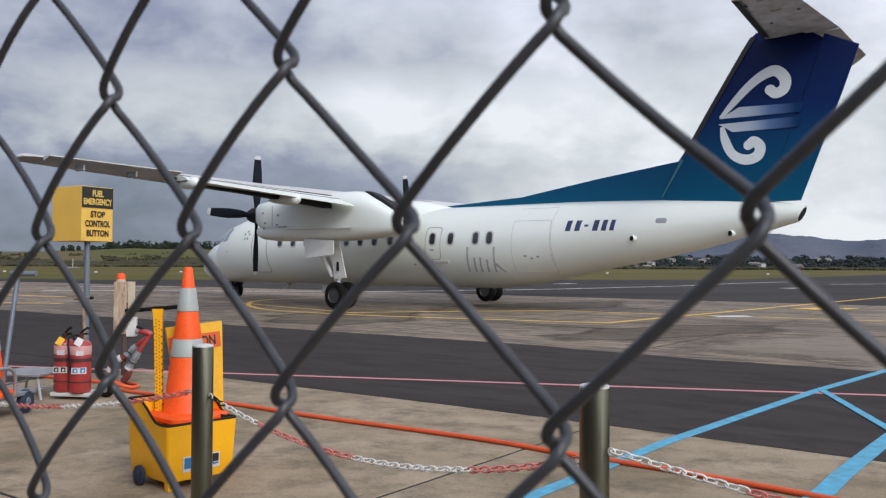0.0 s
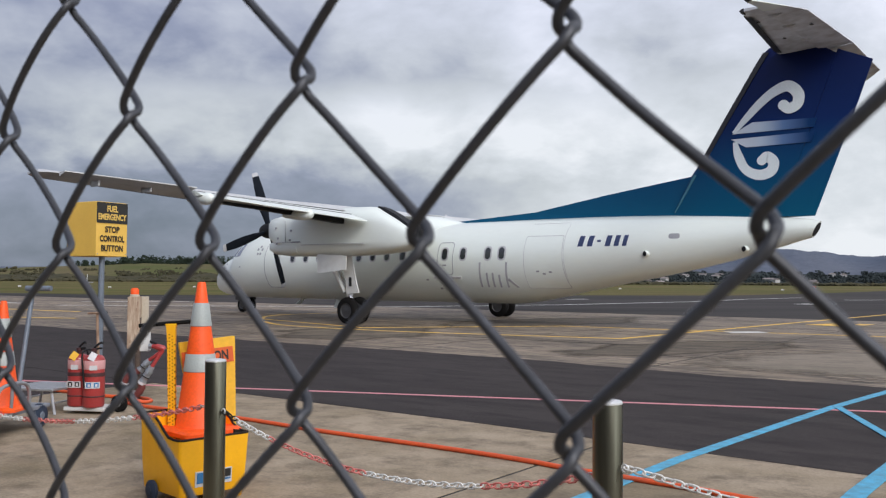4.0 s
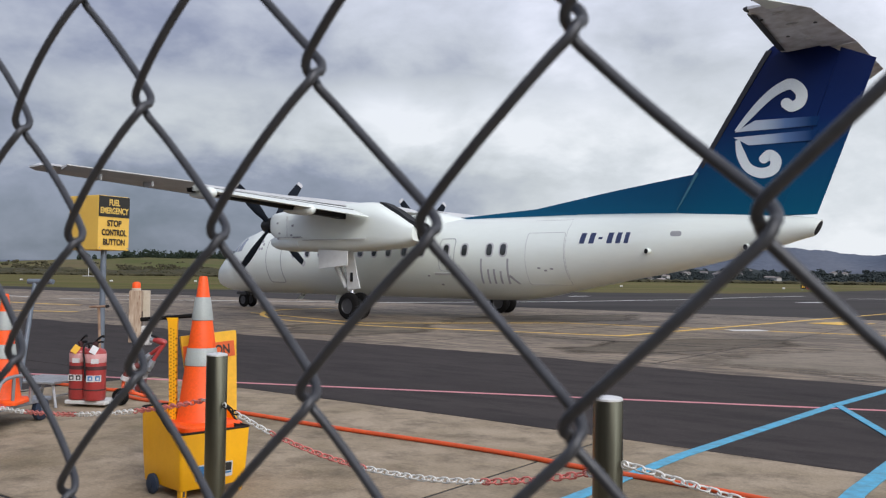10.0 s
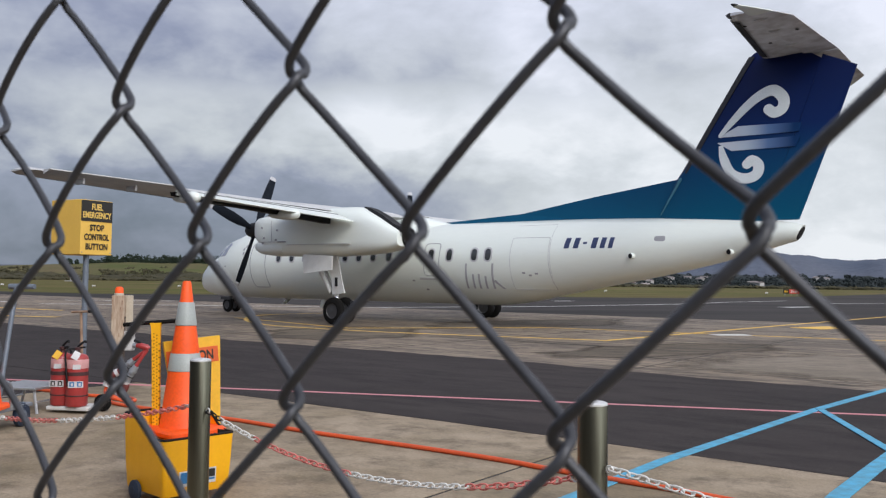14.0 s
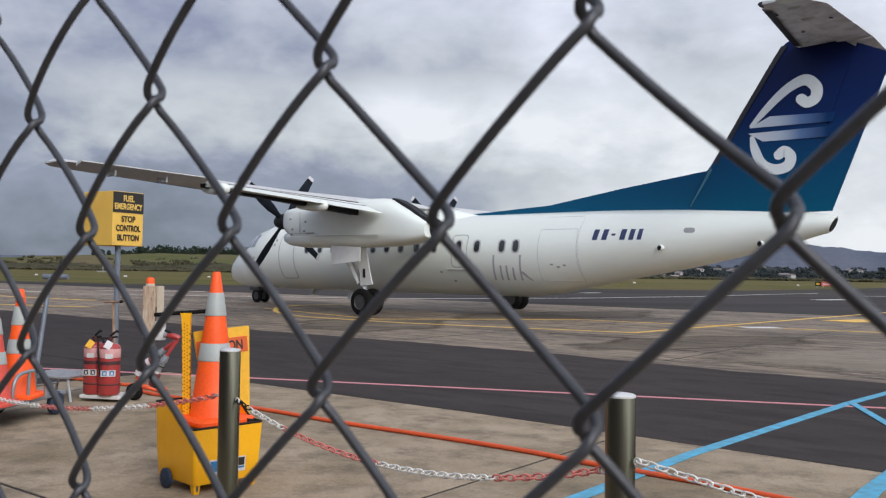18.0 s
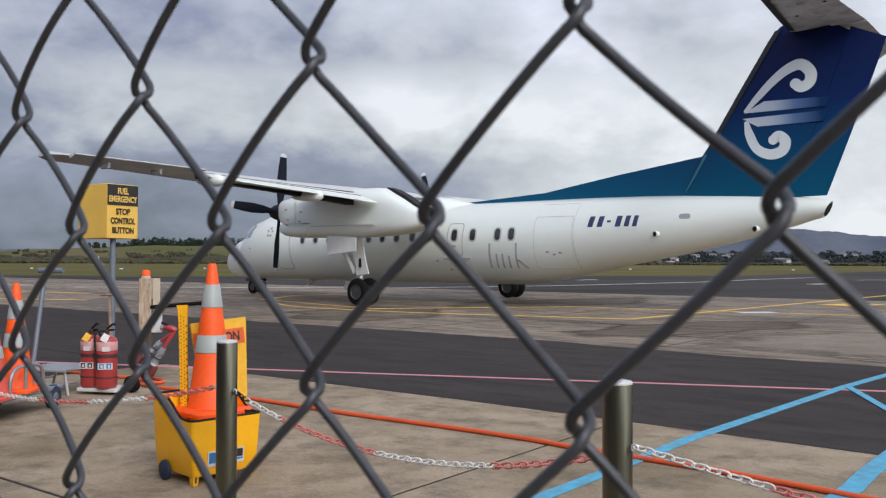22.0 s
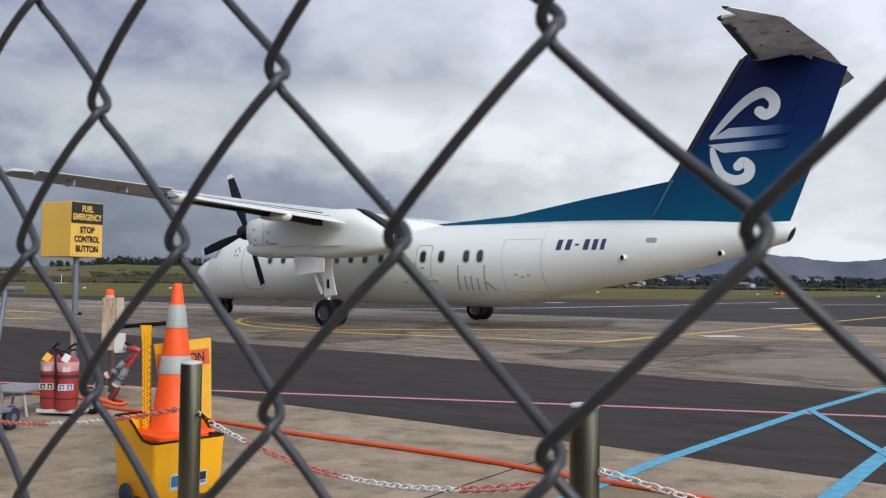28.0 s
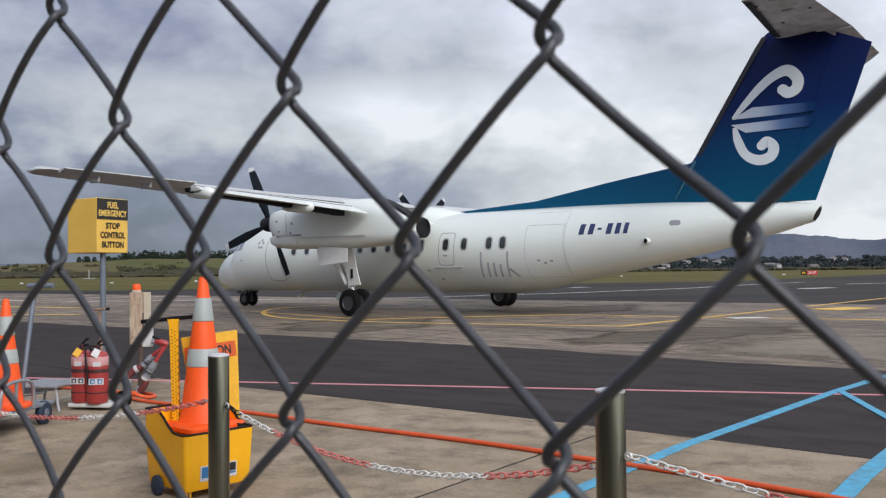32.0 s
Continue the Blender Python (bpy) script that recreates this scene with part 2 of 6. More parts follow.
M = {
    "concrete": layered("near_concrete", (0.395, 0.316, 0.228), (0.125, 0.100, 0.071), (0.245, 0.193, 0.126), 0.88, 0.7, 2.6, 45.0, 0.5),
    "far_concrete": layered("stained_concrete", (0.315, 0.245, 0.176), (0.045, 0.036, 0.029), (0.145, 0.111, 0.079), 0.68, 0.25, 1.7, 9.0, 0.3, (0.5, 1.3, 1), 0.95, 0.28),
    "patch": layered("patched_concrete", (0.285, 0.238, 0.187), (0.15, 0.125, 0.098), (0.215, 0.178, 0.138), 0.88, 0.5, 3.0, 18.0, 0.3, (0.6, 1.3, 1), 0.5),
    "grime": layered("oil_stained_concrete", (0.2, 0.163, 0.122), (0.06, 0.049, 0.04), (0.12, 0.097, 0.073), 0.85, 0.35, 1.9, 9.0, 0.3, (0.5, 1.3, 1), 0.8),
    "asphalt": layered("dark_asphalt", (0.044, 0.0366, 0.0352), (0.026, 0.022, 0.0213), (0.058, 0.0485, 0.0455), 0.92, 0.4, 2.2, 60.0, 0.9, (0.4, 1.3, 1)),
    "taxiway": material("grey_asphalt", (0.058, 0.051, 0.048), 0.9, dark=(0.032, 0.030, 0.030), scale=0.12, amount=0.9, fine=5, bump=0.2, bump_scale=50, stretch=(0.4, 1.6, 1), gloss=0.1),
    "grass": material("rough_grass", (0.085, 0.092, 0.024), 0.95, dark=(0.15, 0.112, 0.055), scale=0.022, amount=1.0, fine=0.16, grit=0.35, bump=0.5, bump_scale=6, stretch=(0.35, 1.3, 1), gloss=0.05),
    "red_paint": material("faded_red_line", (0.62, 0.23, 0.25), 0.8, dark=(0.52, 0.27, 0.28), scale=6, fine=50),
    "blue_paint": material("light_blue_line", (0.085, 0.41, 0.62), 0.75, dark=(0.10, 0.26, 0.35), scale=11, amount=0.85, fine=90),
    "yellow_paint": material("yellow_line", (0.86, 0.52, 0.08), 0.8, dark=(0.60, 0.40, 0.13), scale=1.5, amount=0.6, fine=20),
    "white_line": material("white_line", (0.7, 0.69, 0.66), 0.8, dark=(0.5, 0.49, 0.46), scale=1.5, amount=0.7, fine=20),
    "white": material("white_aircraft_paint", (0.77, 0.81, 0.76), 0.32, dark=(0.715, 0.74, 0.675), scale=0.7, amount=0.45, fine=12, bump=0, grit=0.015, coat=0.4, stretch=(0.4, 1, 2)),
    "wing_grey": material("grey_wing_paint", (0.58, 0.58, 0.57), 0.4, dark=(0.43, 0.42, 0.41), scale=1.4, amount=0.6, fine=14, bump=0, grit=0.03),
    "tail_grey": material("grey_tailplane_paint", (0.72, 0.74, 0.79), 0.42, dark=(0.42, 0.41, 0.42), scale=2.4, amount=0.9, fine=14, bump=0, grit=0.04),
    "panel_line": material("panel_gap", (0.5, 0.5, 0.5), 0.6, bump=0),
    "grey_mark": material("grey_marking", (0.33, 0.33, 0.34), 0.5, scale=3, bump=0),
    "wordmark": material("pale_grey_wordmark", (0.42, 0.42, 0.43), 0.5, scale=3, bump=0),
    "navy_mark": material("navy_marking", (0.03, 0.045, 0.12), 0.4, scale=3, bump=0),
    "deice": material("black_rubber_boot", (0.018, 0.0165, 0.018), 0.6, scale=2, bump=0.05),
    "window": material("dark_cabin_window", (0.025, 0.027, 0.03), 0.12, scale=3, bump=0, coat=0.5),
    "black": material("black_paint", (0.012, 0.012, 0.013), 0.6, scale=5, bump=0.03, gloss=0.25),
    "blade_tip": material("grey_blade_tip", (0.5, 0.5, 0.52), 0.5, bump=0),
    "rubber": material("tyre_rubber", (0.008, 0.0075, 0.0075), 0.85, dark=(0.014, 0.013, 0.012), scale=8, fine=60, bump=0.2, gloss=0.12),
    "rim": material("wheel_rim", (0.048, 0.048, 0.051), 0.45, 0.1, scale=10),
    "gear_white": material("gear_white_paint", (0.64, 0.64, 0.62), 0.45, dark=(0.54, 0.53, 0.51), scale=5, amount=0.5, fine=40, grit=0.04),
    "chrome": material("oleo_steel", (0.7, 0.7, 0.71), 0.15, 1.0, bump=0),
    "wire": material("galvanised_wire", (0.084, 0.087, 0.098), 0.45, 0.4, dark=(0.058, 0.059, 0.065), scale=90, amount=0.8, fine=900, bump=0.12, bump_scale=900, depth=0.0002),
    "steel": material("brushed_steel_post", (0.185, 0.178, 0.128), 0.28, 1.0, dark=(0.2, 0.2, 0.16), scale=6, amount=0.6, fine=90, bump=0.05, bump_scale=200, stretch=(1, 1, 0.05)),
    "steel_cap": material("steel_cap", (0.78, 0.78, 0.77), 0.5, 0.5, scale=12, bump=0.05),
    "orange": material("orange_cone_plastic", (0.96, 0.105, 0.006), 0.55, dark=(0.86, 0.085, 0.006), scale=7, amount=0.7, fine=60, bump=0.06),
    "orange_old": material("faded_red_cone_plastic", (0.66, 0.085, 0.055), 0.6, dark=(0.56, 0.07, 0.05), scale=7, amount=0.7, fine=60, bump=0.06),
    "reflect": material("reflective_sleeve", (0.37, 0.395, 0.375), 0.45, dark=(0.30, 0.325, 0.305), scale=9, amount=0.6, fine=120, bump=0.08),
    "bucket": material("yellow_bucket_plastic", (0.92, 0.45, 0.006), 0.42, dark=(0.84, 0.38, 0.006), scale=6, amount=0.6, fine=50, bump=0.02, grit=0.03),
    "bucket_rim": material("black_bucket_rim", (0.018, 0.015, 0.013), 0.75, bump=0.05, gloss=0.2),
    "sticker_white": material("white_sticker", (0.62, 0.61, 0.61), 0.5, scale=9, bump=0),
    "sticker_blue": material("blue_sticker", (0.03, 0.17, 0.38), 0.5, scale=9, bump=0),
    "sign_yellow": material("yellow_sign_paint", (0.80, 0.50, 0.09), 0.5, dark=(0.72, 0.43, 0.08), scale=3, amount=0.6, fine=40, bump=0, grit=0.03),
    "sign_board": material("yellow_plastic_board", (0.80, 0.45, 0.025), 0.45, dark=(0.68, 0.37, 0.02), scale=5, amount=0.6, fine=40, bump=0.03),
    "sign_red": material("red_sign_panel", (0.72, 0.12, 0.022), 0.5, scale=5, bump=0),
    "letter": material("black_lettering", (0.02, 0.018, 0.014), 0.55, bump=0),
    "letter_yellow": material("yellow_lettering", (0.78, 0.52, 0.12), 0.5, bump=0),
    "galv": material("galvanised_steel", (0.36, 0.38, 0.40), 0.45, 0.6, dark=(0.28, 0.30, 0.32), scale=12, amount=0.7, fine=80, bump=0.05),
    "pole_blue": material("blue_grey_pole", (0.17, 0.20, 0.24), 0.5, 0.2, scale=8, fine=60),
    "red_cyl": material("red_extinguisher_paint", (0.39, 0.04, 0.038), 0.42, dark=(0.28, 0.028, 0.026), scale=8, amount=0.6, fine=50, bump=0.02, coat=0.3),
    "wood": material("weathered_wood", (0.52, 0.415, 0.31), 0.85, dark=(0.25, 0.145, 0.085), scale=11, amount=0.75, fine=60, bump=0.3, bump_scale=40, stretch=(3, 3, 0.5)),
    "pale_board": material("pale_board", (0.50, 0.44, 0.35), 0.8, dark=(0.45, 0.38, 0.28), scale=6, fine=50),
    "hose": material("orange_hose", (0.78, 0.105, 0.022), 0.5, dark=(0.56, 0.085, 0.03), scale=3, amount=0.8, fine=60, bump=0.05),
    "chain_red": material("red_plastic_link", (0.63, 0.17, 0.145), 0.5, dark=(0.62, 0.22, 0.19), scale=30, bump=0.03, vary=0.12),
    "chain_white": material("white_plastic_link", (0.74, 0.73, 0.70), 0.45, dark=(0.56, 0.54, 0.5), scale=30, amount=0.7, bump=0.03, vary=0.08),
    "cart_grey": material("grey_cart_steel", (0.25, 0.27, 0.30), 0.5, 0.3, dark=(0.17, 0.18, 0.2), scale=9, amount=0.7, fine=60),
    "wheel_blue": material("blue_grey_cart_wheel", (0.016, 0.028, 0.055), 0.65, scale=12),
    "aluminium": material("aluminium_plank", (0.58, 0.59, 0.60), 0.4, 0.7, dark=(0.46, 0.47, 0.48), scale=10, amount=0.6, fine=90),
    "joint": material("joint_sealant", (0.022, 0.020, 0.018), 0.9, bump=0.1),
    "bark": material("tree_bark", (0.06, 0.05, 0.04), 0.9, bump=0.2),
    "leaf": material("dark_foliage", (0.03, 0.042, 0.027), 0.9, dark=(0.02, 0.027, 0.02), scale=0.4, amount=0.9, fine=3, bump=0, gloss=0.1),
    # foliage shifted towards blue, so that the colour itself carries the distance haze
    "hazed_leaf": material("hazed_foliage", (0.034, 0.042, 0.042), 0.9, dark=(0.026, 0.032, 0.034), scale=0.3, amount=0.9, fine=2, bump=0, gloss=0.1),
    "scrub": material("scrub", (0.07, 0.062, 0.036), 0.95, dark=(0.04, 0.04, 0.024), scale=0.2, amount=0.9, fine=2, bump=0, gloss=0.1),
    "hill": material("hill_pasture", (0.085, 0.098, 0.034), 0.95, dark=(0.14, 0.112, 0.062), scale=0.025, amount=0.95, fine=0.3, bump=0.3, bump_scale=0.5, stretch=(1, 1, 3), gloss=0.05),
    # distance haze is mixed into the mountain's base colour as pale blue-grey
    "mountain": material("hazed_mountain", (0.058, 0.076, 0.115), 1.0, dark=(0.105, 0.116, 0.147), scale=0.0022, amount=0.9, fine=0.05, bump=0.6, bump_scale=0.02, depth=10, stretch=(1, 1, 2)),
    "house_wall": material("pale_house_wall", (0.4, 0.39, 0.38), 0.8, scale=0.5, vary=0.3),
    "house_roof": material("dull_roof", (0.2, 0.17, 0.16), 0.7, scale=0.5, vary=0.4),
    "glow_red": material("red_runway_sign", (0.6, 0.04, 0.03), 0.5, bump=0),
}

worn_edge(M["grime"])
worn_edge(M["patch"])


# ---- mesh helpers ----
def link_mesh(name, bm, mat, parent=None, smooth=None):
    me = bpy.data.meshes.new(name)
    bm.normal_update()
    bm.to_mesh(me)
    bm.free()
    for mm in (mat if isinstance(mat, (list, tuple)) else [mat]):
        me.materials.append(mm)
    if smooth is not None:
        me.shade_smooth()
        if smooth < 180:
            me.set_sharp_from_angle(angle=radians(smooth))
    ob = new(name, me)
    ob.parent = parent
    return ob


def part(name, bm, mat, parent, label="", smooth=None):
    ob = link_mesh(name, bm, mat, parent, smooth)
    if label:
        ob["label"] = label
    return ob


def thing(name, m, label, category, group="", kind=""):
    ob = new(name)
    ob.empty_display_size = 0.1
    ob.matrix_world = m
    return tagged(ob, label, category, group, kind)


def add_box(bm, x0, x1, y0, y1, z0, z1, m=None, bevel=0.0):
    r = bmesh.ops.create_cube(bm, size=1.0)
    vs = r["verts"]
    for v in vs:
        v.co = Vector(((x0 + x1) / 2 + v.co.x * (x1 - x0), (y0 + y1) / 2 + v.co.y * (y1 - y0), (z0 + z1) / 2 + v.co.z * (z1 - z0)))
    if bevel:
        es = list({e for v in vs for e in v.link_edges})
        out = bmesh.ops.bevel(bm, geom=es, offset=bevel, segments=2, affect="EDGES", profile=0.5)
        vs = list({v for f in out["faces"] for v in f.verts} | {v for v in vs if v.is_valid})
    if m is not None:
        bmesh.ops.transform(bm, matrix=m, verts=vs)
    return vs


def box(x0, x1, y0, y1, z0, z1, bevel=0.0):
    bm = bmesh.new()
    add_box(bm, x0, x1, y0, y1, z0, z1, bevel=bevel)
    return bm


def bridge(bm, rings, closed=True, caps=True):
    """Faces between rings of points; the rings have equal counts."""
    vv = [[bm.verts.new(p) for p in ring] for ring in rings]
    n = len(vv[0])
    for a, b in zip(vv, vv[1:]):
        for i in range(n if closed else n - 1):
            j = (i + 1) % n
            bm.faces.new((a[i], a[j], b[j], b[i]))
    if caps and closed:
        bm.faces.new(vv[0][::-1])
        bm.faces.new(vv[-1])
    bmesh.ops.recalc_face_normals(bm, faces=bm.faces)
    return vv


def loft(rings, closed=True, caps=True):
    bm = bmesh.new()
    bridge(bm, rings, closed, caps)
    return bm


def lathe(profile, n=24, axis="Z", caps=True):
    """profile: (radius, height) pairs, turned round an axis."""
    rings = []
    for r, h in profile:
        ring = []
        for k in range(n):
            a = 2 * math.pi * k / n
            c, s = r * math.cos(a), r * math.sin(a)
            ring.append({"Z": (c, s, h), "X": (h, c, s), "Y": (c, h, s)}[axis])
        rings.append(ring)
    return loft(rings, True, caps)


def add_tube(bm, pts, r, n=8, caps=True):
    """A round bar along points; r may be one radius or one for each point."""
    pts = [Vector(p) for p in pts]
    rad = r if isinstance(r, (list, tuple)) else [r] * len(pts)
    rings, side = [], None
    for i, p in enumerate(pts):
        d = (pts[min(i + 1, len(pts) - 1)] - pts[max(i - 1, 0)]).normalized()
        if side is None:
            side = d.orthogonal().normalized()
        side = (side - d * side.dot(d)).normalized()
        other = d.cross(side)
        rings.append([p + (side * math.cos(2 * math.pi * k / n) + other * math.sin(2 * math.pi * k / n)) * rad[i] for k in range(n)])
    tmp = bmesh.new()
    bridge(tmp, rings, True, caps)
    me = bpy.data.meshes.new("tmp")
    tmp.to_mesh(me)
    tmp.free()
    bm.from_mesh(me)
    bpy.data.meshes.remove(me)


def tube(pts, r, n=8, caps=True):
    bm = bmesh.new()
    add_tube(bm, pts, r, n, caps)
    return bm


def spline(pts, per=8):
    """A smooth line through points (Catmull-Rom)."""
    p = [Vector(q) for q in pts]
    p = [2 * p[0] - p[1]] + p + [2 * p[-1] - p[-2]]
    out = []
    for i in range(1, len(p) - 2):
        for k in range(per):
            t = k / per
            a, b, c, d = p[i - 1], p[i], p[i + 1], p[i + 2]
            out.append(0.5 * (2 * b + (c - a) * t + (2 * a - 5 * b + 4 * c - d) * t * t + (3 * b - a - 3 * c + d) * t ** 3))
    return out + [p[-2]]


def prism(poly, h0, h1, axis="Z"):
    """A flat polygon given thickness along an axis."""
    def at(p, h):
        return {"Z": (p[0], p[1], h), "Y": (p[0], h, p[1]), "X": (h, p[0], p[1])}[axis]
    return loft([[at(p, h0) for p in poly], [at(p, h1) for p in poly]])


def rounded(w, h, r, n=5):
    """A rounded rectangle round 0, 0."""
    out = []
    for cx, cy, a0 in ((w / 2 - r, h / 2 - r, 0), (-w / 2 + r, h / 2 - r, 90), (-w / 2 + r, -h / 2 + r, 180), (w / 2 - r, -h / 2 + r, 270)):
        for k in range(n + 1):
            a = radians(a0 + 90 * k / n)
            out.append((cx + r * math.cos(a), cy + r * math.sin(a)))
    return out


def lettering(name, text, width, height, mat, parent, m, label="", depth=0.002):
    """Raised capitals, fitted to a width and a height."""
    cu = bpy.data.curves.new(name, "FONT")
    cu.body, cu.size, cu.align_x, cu.align_y, cu.extrude, cu.offset = text, 1.0, "LEFT", "BOTTOM_BASELINE", 0.5, 0.03
    ob = new(name, cu)
    me = bpy.data.meshes.new_from_object(ob.evaluated_get(bpy.context.evaluated_depsgraph_get()))
    bpy.data.objects.remove(ob)
    me.materials.clear()
    me.materials.append(mat)
    xs, ys = [v.co.x for v in me.vertices], [v.co.y for v in me.vertices]
    me.transform(Matrix.Diagonal((width / (max(xs) - min(xs)), height / (max(ys) - min(ys)), depth, 1)) @ Matrix.Translation((-(max(xs) + min(xs)) / 2, -(max(ys) + min(ys)) / 2, 0)))
    out = new(name, me)
    out.parent = parent
    out.matrix_basis = m
    if label:
        out["label"] = label
    return out


def gradient_material(name, axis, stops, low, high, rough=0.35, coat=0.3, wobble=0.0, gloss=0.5):
    """Paint that changes along an object axis, with faint streaks."""
    m = bpy.data.materials.new(name)
    m.use_nodes = True
    nt = m.node_tree
    b = nt.nodes["Principled BSDF"]
    b.inputs["Roughness"].default_value, b.inputs["Coat Weight"].default_value = rough, coat
    b.inputs["Specular IOR Level"].default_value = gloss
    coord, split, rng, ramp = (nt.nodes.new(k) for k in ("ShaderNodeTexCoord", "ShaderNodeSeparateXYZ", "ShaderNodeMapRange", "ShaderNodeValToRGB"))
    n = nt.nodes.new("ShaderNodeTexNoise")
    n.inputs["Scale"].default_value, n.inputs["Detail"].default_value = 1.3, 6
    nt.links.new(coord.outputs["Object"], n.inputs["Vector"])
    nt.links.new(coord.outputs["Object"], split.inputs[0])
    shift = nt.nodes.new("ShaderNodeMath")
    shift.operation = "MULTIPLY_ADD"
    shift.inputs[1].default_value = wobble
    nt.links.new(n.outputs[0], shift.inputs[0]), nt.links.new(split.outputs["XYZ".index(axis)], shift.inputs[2])
    rng.inputs[1].default_value, rng.inputs[2].default_value = low, high
    nt.links.new(shift.outputs[0], rng.inputs[0]), nt.links.new(rng.outputs[0], ramp.inputs[0])
    els = ramp.color_ramp.elements
    while len(els) < len(stops):
        els.new(0.5)
    for e, (at, c) in zip(els, stops):
        e.position, e.color = at, (*c, 1)
    nt.links.new(ramp.outputs[0], b.inputs["Base Color"])
    return m


M["fuselage"] = material("fuselage_paint", (0.775, 0.815, 0.755), 0.3, dark=(0.71, 0.73, 0.655), scale=0.6, amount=0.55, fine=10, bump=0, coat=0.5, stretch=(0.3, 1, 1.6), grit=0.015)
M["tail"] = gradient_material("tail_paint", "Z", ((0.0, (0.001, 0.078, 0.148)), (0.35, (0.001, 0.046, 0.125)), (0.6, (0.002, 0.016, 0.090)), (1.0, (0.003, 0.009, 0.060))), 3.1, 7.2, 0.42, 0.0, 0.15, 0.15)
M["emblem"] = material("emblem_white", (0.72, 0.76, 0.76), 0.35, scale=1.5, amount=0.3, bump=0, coat=0.3)
M["emblem_fade"] = gradient_material("emblem_fade", "X", ((0.0, (0.64, 0.66, 0.69)), (0.35, (0.42, 0.49, 0.58)), (0.6, (0.10, 0.17, 0.33)), (0.9, (0.003, 0.03, 0.11))), 22.2, 24.4, 0.42, 0.0, 0.05, 0.15)
M["cockpit"] = material("flight_deck_glass", (0.30, 0.32, 0.35), 0.08, 0.5, scale=3, bump=0, coat=1.0)
M["blade"] = material("propeller_blade", (0.006, 0.009, 0.015), 0.8, scale=4, bump=0.02, gloss=0.2)
M["highlight_teal"] = material("pale_teal_highlight", (0.05, 0.17, 0.23), 0.4, bump=0)


# ---- the ground: strips of paving that run along the unseen wall ----
STRIP = radians(-35.5)
ALONG, ACROSS = Vector((math.cos(STRIP), math.sin(STRIP), 0)), Vector((-math.sin(STRIP), math.cos(STRIP), 0))
STRIP_POSE = pose(0, 0, 0, 0, 0, -35.5)


def ground_at(s, n, z=0.0):
    return ALONG * s + ACROSS * n + Vector((0, 0, z))


STAINS = (
    [(1.8, 16.5), (3.4, 18.5), (5.5, 19.8), (7.5, 19.8), (6.8, 17.7), (4.6, 16.3), (3.1, 15.4), (2.0, 15.3)],
    [(-0.5, 27.6), (2.8, 31.3), (6.7, 32.7), (5.9, 28.6), (2.4, 25.5), (-0.5, 24.3)],
    [(-4.7, 22.9), (-2.9, 25.3), (-0.7, 24.8), (-0.6, 20.8), (-2.4, 18.9), (-4.0, 19.6)],
)


